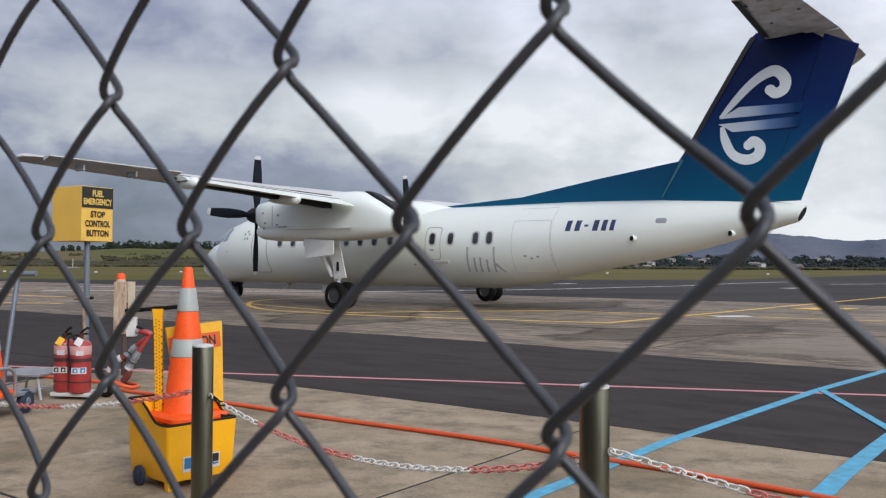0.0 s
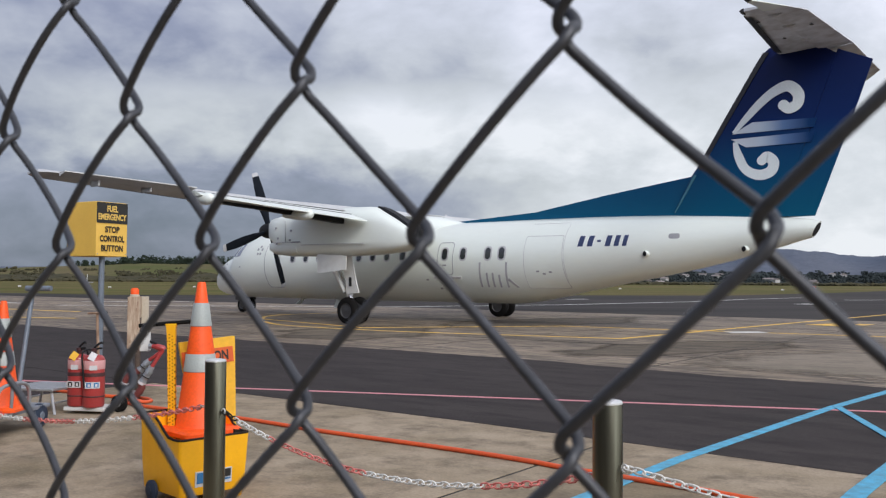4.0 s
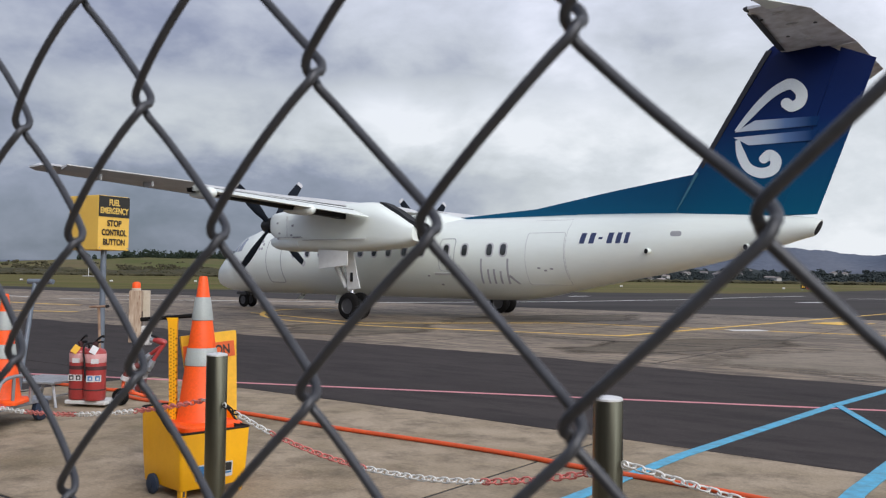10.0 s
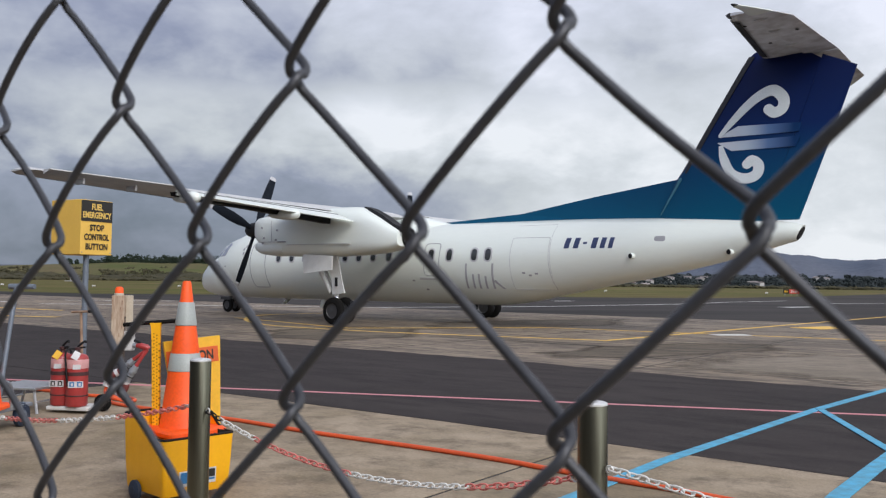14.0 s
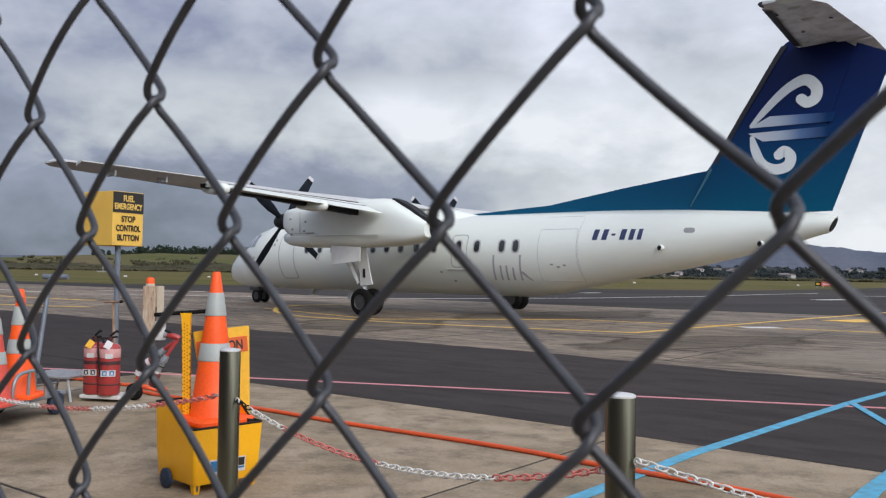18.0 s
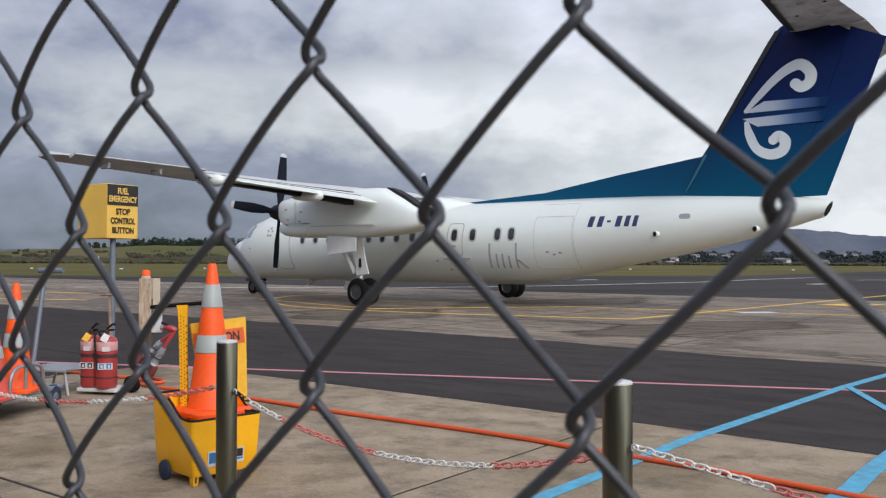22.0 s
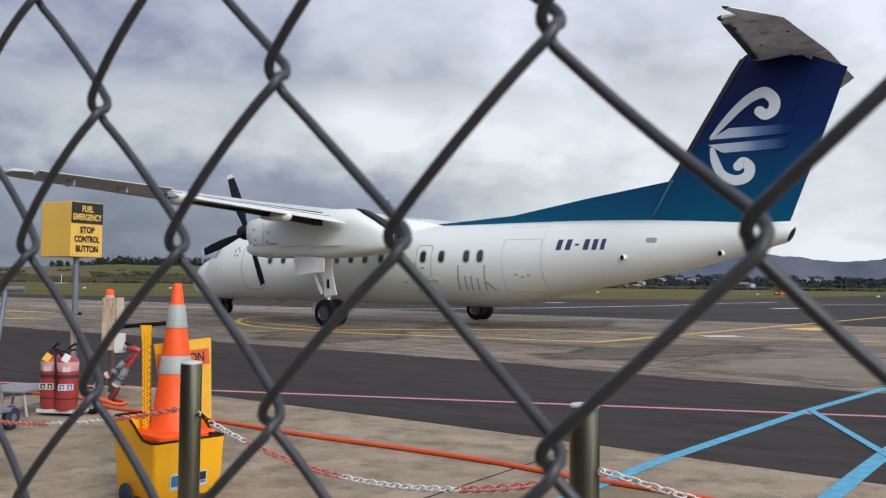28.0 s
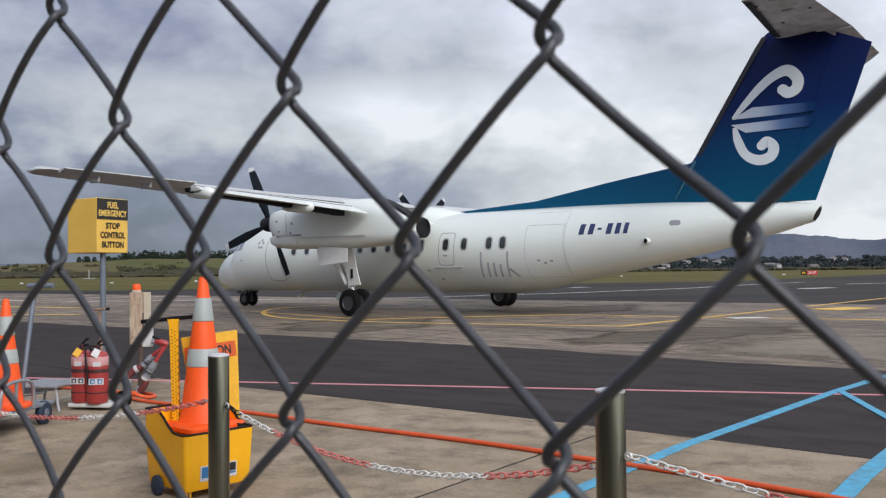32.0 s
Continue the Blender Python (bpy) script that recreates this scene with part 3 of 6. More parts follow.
def build_ground():
    bm = bmesh.new()
    # the sheet: fine near the camera, coarse to the horizon, sunk under the paving
    radii = [0, 30, 60, 90, 120, 180, 300, 500, 800, 1500, 2800, 4600]
    rings = [[(r * math.cos(2 * math.pi * k / 72), r * math.sin(2 * math.pi * k / 72), -0.05) for k in range(72)] for r in radii[1:]]
    bridge(bm, rings, True, False)
    bm.faces.new([v for v in bm.verts if (v.co.xy.length < 31)])
    bmesh.ops.recalc_face_normals(bm, faces=bm.faces)
    tagged(link_mesh("ground", bm, M["grass"]), "flat airfield grass, green and straw-coloured in bands", "grass", kind="structure")

    def sheet(name, mat, s0, s1, n0, n1, label, z=0.0):
        ob = link_mesh(name, box(s0, s1, n0, n1, z - 0.12, z), mat)
        ob.matrix_world = STRIP_POSE
        return tagged(ob, label, "paving", kind="structure")

    sheet("yard_asphalt", M["asphalt"], -60, -9.6, -12, 6.75, "dark smooth asphalt beside the concrete slab")
    near = sheet("pavement_near", M["joint"], -9.6, 60, -12, 6.75, "light brown worn concrete slabs beside the fence", -0.006)
    for i in range(8):
        for j in range(4):
            s0, n1 = -9.6 + 6.4 * i, 6.75 - 4.15 * j
            g = 0.0155
            slab = link_mesh("slab", box(s0 + g, s0 + 6.4 - g, n1 - 4.15 + g, n1 - (g if j else 0.0), -0.1, 0.0, 0.004), M["concrete"], near)
    # the asphalt's far edge is ragged where it meets the apron
    rng = random.Random(4)
    edge = [(-90 + 0.35 * k, 12.75 - 0.5 * max(0.0, min(1.0, (-90 + 0.35 * k + 8.0) / 4.0)) + rng.uniform(-0.05, 0.05) + 0.09 * noise.noise((k * 0.13, 0, 3))) for k in range(515)]
    road = link_mesh("road_asphalt", prism([(-90, 6.75), (-5, 6.75), (-3, 6.68), (0, 6.53), (90, 6.5)] + edge[::-1], -0.12, 0.003), M["asphalt"])
    road.matrix_world = STRIP_POSE
    tagged(road, "dark smooth asphalt service road along the apron", "paving", kind="structure")
    sheet("apron_concrete", M["far_concrete"], -110, 110, 12.0, 33.5, "stained concrete aircraft apron with rubber streaks")
    far = [ground_at(-160, 33.5), ground_at(160, 33.5), ground_at(190, 120), (120, 220), (54.5, 124.5), (28, 90), (-29, 72), (-60, 88), ground_at(-160, 38)]
    tagged(link_mesh("taxiway_asphalt", prism([(q[0], q[1]) for q in far], -0.12, 0.0), M["taxiway"]), "grey asphalt taxiway beyond the apron", "paving", kind="structure")
    # a lighter repaired area and oil-stained areas on the apron, with ragged edges
    def patch(name, mat, outline, label, z, seed):
        pts = []
        for (x0, y0), (x1, y1) in zip(outline, outline[1:] + outline[:1]):
            k = max(2, int(math.dist((x0, y0), (x1, y1)) / 0.4))
            for i in range(k):
                q = Vector((x0 + (x1 - x0) * i / k, y0 + (y1 - y0) * i / k, seed))
                pts.append((q.x + 0.35 * noise.noise(q * 0.9), q.y + 0.35 * noise.noise(q * 0.9 + Vector((7, 3, 0)))))
        mid = sum((Vector(q) for q in pts), Vector((0, 0))) / len(pts)
        bm = bmesh.new()
        layer = bm.verts.layers.float.new("inside")
        rings = []
        for inside, f in ((0.0, 1.12), (1.0, 0.62)):
            ring = [bm.verts.new((mid.x + (x - mid.x) * f, mid.y + (y - mid.y) * f, z)) for x, y in pts]
            for v in ring:
                v[layer] = inside
            rings.append(ring)
        for i in range(len(pts)):
            j = (i + 1) % len(pts)
            bm.faces.new((rings[0][i], rings[0][j], rings[1][j], rings[1][i]))
        bm.faces.new(rings[1])
        bmesh.ops.recalc_face_normals(bm, faces=bm.faces)
        tagged(link_mesh(name, bm, mat), label, "paving", kind="structure")

    patch("apron_patch", M["patch"], [(3.4, 14.3), (5.0, 16.0), (6.9, 17.2), (8.6, 16.8), (12.5, 17.0), (12.0, 9.5), (5.9, 11.9), (4.8, 12.9), (3.9, 13.7)], "paler repaired concrete patch at the apron's edge", 0.0035, 5)
    patch("apron_stain", M["grime"], STAINS[0], "dark oil-stained concrete on the apron", 0.002, 1)
    patch("apron_stain", M["grime"], STAINS[1], "dark oil-stained concrete under the aircraft", 0.002, 2)
    patch("apron_stain", M["grime"], STAINS[2], "dark oil-stained concrete by the landing gear", 0.002, 3)


def stripe(name, mat, pts, width, label, z=0.004):
    """A painted line of the given width along points on the ground."""
    p = [Vector((x, y, 0)) for x, y in pts]
    rings = []
    for i, q in enumerate(p):
        d = (p[min(i + 1, len(p) - 1)] - p[max(i - 1, 0)]).normalized()
        s = Vector((-d.y, d.x, 0)) * width / 2
        rings.append([q - s + Vector((0, 0, z - 0.006)), q + s + Vector((0, 0, z - 0.006)), q + s + Vector((0, 0, z)), q - s + Vector((0, 0, z))])
    return tagged(link_mesh(name, loft(rings), mat), label, "ground marking", kind="structure")


def build_markings():
    stripe("line_red", M["red_paint"], [(-14, 12.95), (-5.66, 11.18), (-2.62, 10.55), (1.37, 9.7), (4.58, 9.03), (12, 7.45)], 0.09, "thin faded red line painted across the asphalt", 0.005)
    stripe("line_blue", M["blue_paint"], [(-0.9, 3.2), (0.65, 5.2), (1.66, 6.56), (4.0, 9.37), (5.71, 11.25), (9, 15)], 0.098, "light blue painted line on concrete and asphalt", 0.009)
    stripe("line_blue", M["blue_paint"], [(4.05, 9.42), (3.62, 7.12), (3.3, 5.4)], 0.08, "light blue painted line branching across the asphalt", 0.013)
    stripe("line_blue", M["blue_paint"], [(1.2, 3.82), (2.25, 5.16), (2.52, 5.55), (3.2, 6.45), (5.5, 9.45)], 0.125, "wide light blue painted line on the concrete", 0.009)
    curve = spline([(-4.8, 35.4), (-6.5, 33.4), (-6.95, 31.5), (-6.75, 29.8), (-6.3, 27.9), (-5.3, 25.7), (-3.9, 24.3), (-1.8, 22.8), (0.2, 21.9), (2.35, 21.0), (3.8, 20.4)], 8)
    stripe("line_yellow", M["yellow_paint"], [(p.x, p.y) for p in curve], 0.16, "curved yellow guide line painted on the apron")
    stripe("line_yellow", M["yellow_paint"], [(3.8, 20.4), (6.5, 23.6), (10.9, 28.8), (18.1, 37.2), (30, 51)], 0.14, "straight yellow guide line painted on the apron", 0.006)
    stripe("line_yellow", M["yellow_paint"], [(-7.2, 30.0), (-2.7, 24.3), (3.1, 25.9), (5.8, 24.4), (11.0, 21.6), (16, 19)], 0.12, "faint yellow line painted on the apron", 0.008)
    stripe("line_yellow", M["yellow_paint"], [(-26, 41.5), (-22.1, 39.0), (-18.5, 36.6), (-15.3, 34.8)], 0.26, "yellow line painted on the apron's far end")
    stripe("line_yellow", M["yellow_paint"], [(-20, 31.0), (-14.4, 29.2), (-12.8, 28.9)], 0.24, "yellow line painted on the apron")
    stripe("mark_arrow", M["yellow_paint"], [(11.35, 27.4), (13.0, 28.5)], 1.1, "yellow arrow bar painted on the apron", 0.010)
    stripe("mark_white", M["white_line"], [(7.15, 23.2), (8.15, 23.35)], 0.55, "white rectangle painted on the apron", 0.012)
    rng = random.Random(8)
    for n in (17.0, 21.5, 26.0, 30.5):
        pts = [ground_at(-40 + k * 4, n) for k in range(21)]
        stripe("joint", M["joint"], [(q.x, q.y) for q in pts], 0.035, "dark joint between apron slabs", 0.003)
    for k in range(12):
        q0, q1 = ground_at(-33 + 5.5 * k, 12.9), ground_at(-33 + 5.5 * k, 33.4)
        stripe("joint", M["joint"], [(q0.x, q0.y), (q1.x, q1.y)], 0.03, "dark joint between apron slabs", 0.0025)
    # cracks over the apron, most of them near its broken edge
    for k in range(20):
        s0, n0 = (rng.uniform(-12, 8), rng.uniform(13.2, 18)) if k < 9 else (rng.uniform(-8, -1), rng.uniform(12.7, 15.5))
        pts = []
        for i in range(rng.randint(8, 16)):
            pts.append(ground_at(s0, n0))
            s0, n0 = s0 + rng.uniform(0.1, 0.45), n0 + rng.uniform(-0.16, 0.16)
        stripe("crack", M["joint"], [(q.x, q.y) for q in pts], 0.018, "thin dark crack in the apron", 0.003)
    stripe("line_white", M["white_line"], [(-20, 43), (-3.2, 43.9), (6.0, 50.0), (16.0, 60.0), (23, 70), (31, 79)], 0.3, "thin white line painted on the taxiway")
    stripe("line_white", M["white_line"], [(-34, 54.4), (-29.2, 50.6), (-22.2, 45.1)], 0.3, "thin white line painted on the far paving")
    stripe("line_white", M["white_line"], [(-22, 50.4), (-16, 51.5)], 0.3, "short white line painted on the taxiway")
    stripe("line_white", M["white_line"], [(21.4, 54.8), (24.2, 57.0)], 0.9, "short cream bar painted on the taxiway")
    stripe("line_white", M["white_line"], [(30.5, 69.0), (36.0, 71.4), (44.0, 75.0)], 0.4, "faded white line painted on the taxiway")
    stripe("line_white", M["white_line"], [(8.2, 65.1), (9.8, 66.9)], 0.6, "short white mark painted beyond the taxiway line")


# ---- distance ----
def ridge(name, mat, pts, depth, label, seed, rough=0.12, steps=14):
    """A hill with a crest of given heights: (bearing in degrees, distance, height)."""
    rings = []
    for q in spline([(a, d, h) for a, d, h in pts], steps):
        a, d, h = radians(q.x), q.y, max(q.z, 0.3)
        ring = []
        for f, hh in ((-0.5, -0.02), (-0.42, 0.16), (-0.34, 0.34), (-0.26, 0.52), (-0.18, 0.7), (-0.1, 0.86), (-0.03, 0.96), (0.05, 1.0), (0.3, 0.8), (1.0, -0.05)):
            dd = d + f * depth
            x, y = dd * math.sin(a), dd * math.cos(a)
            k = 6.0 / depth
            wave = noise.fractal(Vector((x * k, y * k, seed)), 0.8, 2.1, 5)
            ring.append((x, y, h * (hh + (rough * wave * (0.4 + hh) if hh > 0 else 0))))
        rings.append(ring)
    ob = link_mesh(name, loft(rings, False, False), mat, smooth=180)
    return tagged(ob, label, "hill", kind="structure")


def lump_shape():
    """A small uneven many-sided lump, as points and triangles."""
    b = bmesh.new()
    bmesh.ops.create_icosphere(b, subdivisions=1, radius=0.5)
    pts = np.array([v.co[:] for v in b.verts])
    tris = np.array([[v.index for v in f.verts] for f in b.faces])
    b.free()
    return pts, tris


LUMP = lump_shape()


def clumps(name, spots, mat, parent=None):
    """Many small lumps in one mesh; spots: (x, y, z, width, height)."""
    rng = np.random.default_rng(len(spots))
    pts, tris = LUMP
    vs, fs = [], []
    for k, (x, y, z, w, h) in enumerate(spots):
        a = rng.uniform(0, 6.28)
        q = pts * rng.uniform(0.7, 1.25, (len(pts), 1)) * (w, w, h)
        c, s = math.cos(a), math.sin(a)
        vs.append(np.stack((q[:, 0] * c - q[:, 1] * s + x, q[:, 0] * s + q[:, 1] * c + y, q[:, 2] + z), 1))
        fs.append(tris + k * len(pts))
    me = bpy.data.meshes.new(name)
    me.from_pydata(np.concatenate(vs).tolist(), [], np.concatenate(fs).tolist())
    me.materials.append(mat)
    ob = new(name, me)
    ob.parent = parent
    return ob


def tree_spots(rng, x, y, z, w, h, n, pointed):
    """Clumps of one crown: pointed for a conifer, rounded otherwise."""
    out = []
    for _ in range(n):
        k = rng.random()
        full = (1 - k) ** 0.7 + 0.12 if pointed else math.sqrt(max(0.0, 1 - (2 * k - 0.9) ** 2)) + 0.1
        a, r = rng.uniform(0, 6.28), math.sqrt(rng.random()) * w / 2 * full
        s = rng.uniform(0.13, 0.32) * w * (0.5 + 0.5 * full)
        out.append((x + r * math.cos(a), y + r * math.sin(a), z + k * h, s, s * rng.uniform(0.6, 1.2)))
    return out


def build_distance():
    ridge("hill_pasture", M["hill"], [(-75, 620, 3), (-50, 640, 4.5), (-38, 640, 5), (-30, 640, 7), (-26, 640, 9.3), (-21, 660, 12), (-17, 660, 12.5), (-13, 680, 12), (-6, 700, 8), (4, 720, 3), (20, 740, 0.4)], 300, "low green pasture hill with scrub beyond the airfield", 3, 0.05)
    ridge("hill_scrub", M["scrub"], [(-75, 520, 3), (-40, 520, 3.2), (-33, 520, 2.6), (-27, 520, 3.4), (-21, 520, 2.8), (-16, 520, 4.0), (-10, 520, 3.2), (0, 520, 1.5), (10, 520, 0.4)], 60, "dark scrub bank at the foot of the hill", 5, 0.35)
    ridge("hill_wooded", M["hazed_leaf"], [(6, 820, 3), (9, 820, 7), (12, 820, 10), (15, 820, 11), (18, 820, 11), (21, 820, 10), (26, 830, 9), (33, 840, 10), (50, 850, 9)], 160, "dark wooded rise with houses below the mountains", 7, 0.2)
    # both ranges take their haze from the material's colour
    ridge("mountain", M["mountain"], [(5, 4100, 30), (12, 4100, 90), (17, 4100, 125), (20, 4150, 150), (22.5, 4150, 140), (25, 4150, 118), (27, 4100, 130), (30, 4100, 140), (40, 4100, 140), (60, 4100, 90)], 900, "mountain range on the horizon, its blue-grey colour tinted with haze", 11, 0.07, 30)
    ridge("mountain", M["mountain"], [(-75, 4200, 60), (-50, 4200, 70), (-30, 4200, 55), (-10, 4200, 60), (5, 4200, 50), (14, 4200, 70)], 700, "low far hills with haze put into their colour", 12, 0.12)
    rng = random.Random(21)
    # a wood along the crest of the hill
    spots = []
    for _ in range(460):
        a, d = radians(rng.uniform(-21.5, -5)), rng.uniform(650, 690)
        edge = min(1.0, (math.degrees(a) + 22.2) / 1.2)
        spots += tree_spots(rng, d * math.sin(a), d * math.cos(a), 9.3, rng.uniform(4, 7), rng.uniform(5.6, 9.8) * (0.7 + 0.3 * edge), 30, rng.random() < 0.7)
    tagged(clumps("far_wood", spots, M["leaf"]), "dark row of pines along the hill crest", "trees", kind="stuff")
    spots = []
    for _ in range(620):
        a, d = radians(rng.uniform(8.5, 46)), rng.uniform(640, 815)
        spots += tree_spots(rng, d * math.sin(a), d * math.cos(a), (d - 660) * 0.06 - 0.8, rng.uniform(5, 10), rng.uniform(1.6, 4.6), 20, rng.random() < 0.3)
    tagged(clumps("far_wood", spots, M["hazed_leaf"]), "dark trees among the houses beyond the runway", "trees", kind="stuff")
    spots = []
    for _ in range(520):
        a = radians(rng.uniform(-36, -4))
        k = abs(rng.gauss(0, 1))
        d = 500 + 42 * k
        if noise.noise(Vector((a * 40, d * 0.02, 2))) < -0.1:
            continue
        spots += tree_spots(rng, d * math.sin(a), d * math.cos(a), (d - 493) * 0.066, rng.uniform(3, 9), rng.uniform(0.8, 2.0), 12, False)
    tagged(clumps("far_scrub", spots, M["scrub"]), "scattered brown and dark bushes on the hill's foot", "bushes", kind="stuff")
    # a hedge at the far side of the airfield
    spots = [(d * math.sin(a), d * math.cos(a), 0.5, rng.uniform(3, 7), rng.uniform(1.2, 2.6)) for a, d in ((radians(-38 + 0.075 * k), rng.uniform(488, 497)) for k in range(1120))]
    tagged(clumps("far_hedge", spots, M["scrub"]), "low brown hedge along the airfield boundary", "hedge", kind="stuff")
    for a, w, h in ((-23.85, 2.8, 5.2), (-23.44, 4.8, 5.6), (-22.98, 2.8, 5.2), (-22.2, 4.6, 5.6), (-21.8, 4.2, 5.0)):
        d = 650
        x, y = d * math.sin(radians(a)), d * math.cos(radians(a))
        t = thing("tree", pose(x, y, 8.8), "dark round-crowned tree standing alone on the hill crest", "tree", "trees on the hill crest")
        part("trunk", tube([(0, 0, -1.5), (0.1, 0, 1.5), (0, 0.2, 3)], [0.4, 0.3, 0.15]), M["bark"], t)
        clumps("crown", tree_spots(rng, 0, 0, 0.7, w, h - 0.7, 170, False), M["leaf"], t)
    for k in range(26):
        a, d = radians(rng.uniform(10, 38)), rng.uniform(650, 800)
        x, y = d * math.sin(a), d * math.cos(a)
        w, l, h = rng.uniform(3.5, 4.5), rng.uniform(4, 7.5), rng.uniform(1.2, 1.8)
        t = thing("house", pose(x, y, (d - 660) * 0.06 + 0.5, 0, 0, rng.uniform(0, 180)), "pale low house among dark trees", "house", "houses beyond the runway")
        part("wall", box(-l / 2, l / 2, -w / 2, w / 2, -2, h), M["house_wall"], t)
        part("roof", prism([(-w / 2 - 0.5, h), (w / 2 + 0.5, h), (0, h + 1.0)], -l / 2 - 0.4, l / 2 + 0.4, "X"), M["house_roof"], t)
        for q in range(2):
            part("window", box(-l / 2 + 1.0 + q * l / 2, -l / 2 + 2.2 + q * l / 2, -w / 2 - 0.05, -w / 2 + 0.02, 0.7, 1.7), M["window"], t)
    # runway edge lights and a guidance sign in the grass
    for a, d in ((-31, 130), (-27, 150), (-22, 140), (-17, 150), (-12.5, 145), (-9, 160), (10.5, 160), (20.3, 165), (27, 150)):
        x, y = d * math.sin(radians(a)), d * math.cos(radians(a))
        t = thing("runway_marker", pose(x, y, -0.05), "small white marker board standing in the grass", "marker", "runway markers")
        part("board", box(-0.22, 0.22, -0.1, 0.1, 0.1, 0.28, 0.03), M["white_line"], t)
        part("foot", box(-0.22, -0.16, -0.05, 0.05, 0, 0.13), M["galv"], t)
        part("foot", box(0.16, 0.22, -0.05, 0.05, 0, 0.13), M["galv"], t)
    d, a = 146, radians(21.6)
    t = thing("taxiway_sign", pose(d * math.sin(a), d * math.cos(a), -0.05, 0, 0, -20), "black and red illuminated taxiway sign in the grass", "sign")
    part("panel", box(-0.85, -0.02, -0.12, 0.12, 0.25, 0.9, 0.02), M["black"], t, "black panel with an unreadable mark")
    part("panel", box(0.02, 1.5, -0.12, 0.12, 0.25, 0.9, 0.02), M["glow_red"], t, "red panel with white figures")
    lettering("figures", "25-07", 1.15, 0.36, M["white_line"], t, pose(0.76, -0.125, 0.575, 90), "white figures")
    for x0, x1 in ((-0.68, -0.46), (-0.38, -0.22)):
        part("mark", box(x0, x1, -0.126, -0.118, 0.42, 0.72), M["sign_board"], t, "plain amber bar")
    for x in (-0.6, 0.3, 1.2):
        part("leg", box(x - 0.04, x + 0.04, -0.04, 0.04, 0, 0.26), M["galv"], t)
    d, a = 300, radians(-23.3)
    t = thing("mast", pose(d * math.sin(a), d * math.cos(a), -0.05), "white thin mast on a low cabin beyond the grass", "mast")
    part("pole", tube([(0, 0, 0), (0, 0, 2.9)], 0.09), M["white_line"], t)
    part("cabin", box(-1.8, 1.8, -0.6, 0.6, 0.1, 0.42, 0.05), M["house_wall"], t)


# ---- the aircraft: x aft from the nose, y to starboard, z up ----
#          from nose, top, bottom, half width
FUSELAGE = ((0.0, 1.32, 1.10, 0.06), (0.12, 1.60, 0.93, 0.20), (0.40, 1.82, 0.80, 0.37), (0.85, 2.11, 0.71, 0.57), (1.3, 2.25, 0.66, 0.76), (1.9, 2.30, 0.63, 0.96), (2.04, 2.58, 0.625, 1.0), (2.16, 2.81, 0.62, 1.04), (2.55, 2.97, 0.61, 1.14), (3.0, 3.08, 0.61, 1.24),
            (3.5, 3.22, 0.61, 1.30), (5.0, 3.24, 0.61, 1.33), (9.0, 3.24, 0.61, 1.33), (13.0, 3.24, 0.61, 1.33), (15.2, 3.24, 0.62, 1.33), (16.2, 3.24, 0.72, 1.31), (17.5, 3.24, 0.98, 1.22),
            (19.0, 3.22, 1.27, 1.02), (20.5, 3.18, 1.55, 0.80), (22.0, 3.12, 1.88, 0.57), (23.2, 3.04, 2.2, 0.40), (24.05, 2.94, 2.42, 0.27), (24.25, 2.88, 2.47, 0.2))


def section(u):
    """Top, bottom and half width of the fuselage at u, smoothly between the stations."""
    us = [r[0] for r in FUSELAGE]
    i = max(0, min(len(us) - 2, int(np.searchsorted(us, u, side="right")) - 1))
    t = (u - us[i]) / (us[i + 1] - us[i])
    out = []
    for k in (1, 2, 3):
        v = [r[k] for r in FUSELAGE]

        def slope(j):
            if j == 0 or j == len(us) - 1:
                j0, j1 = (0, 1) if j == 0 else (j - 1, j)
                return (v[j1] - v[j0]) / (us[j1] - us[j0])
            a, b = (v[j] - v[j - 1]) / (us[j] - us[j - 1]), (v[j + 1] - v[j]) / (us[j + 1] - us[j])
            return 0.0 if a * b <= 0 else 2 * a * b / (a + b)
        h = us[i + 1] - us[i]
        out.append((2 * t ** 3 - 3 * t * t + 1) * v[i] + (t ** 3 - 2 * t * t + t) * h * slope(i) + (3 * t * t - 2 * t ** 3) * v[i + 1] + (t ** 3 - t * t) * h * slope(i + 1))
    return out


def hull(u, z, off=0.0, side=-1):
    """A point on the port (-1) or starboard (1) skin at u and z."""
    top, bot, w = section(u)
    c, r = (top + bot) / 2, (top - bot) / 2
    k = max(-0.98, min(0.98, (z - c) / r))
    y = w * math.sqrt(1 - k * k)
    n = Vector((0, math.sqrt(1 - k * k) / w, k / r)).normalized()
    return Vector((u, side * (y + n.y * off), z + n.z * off))


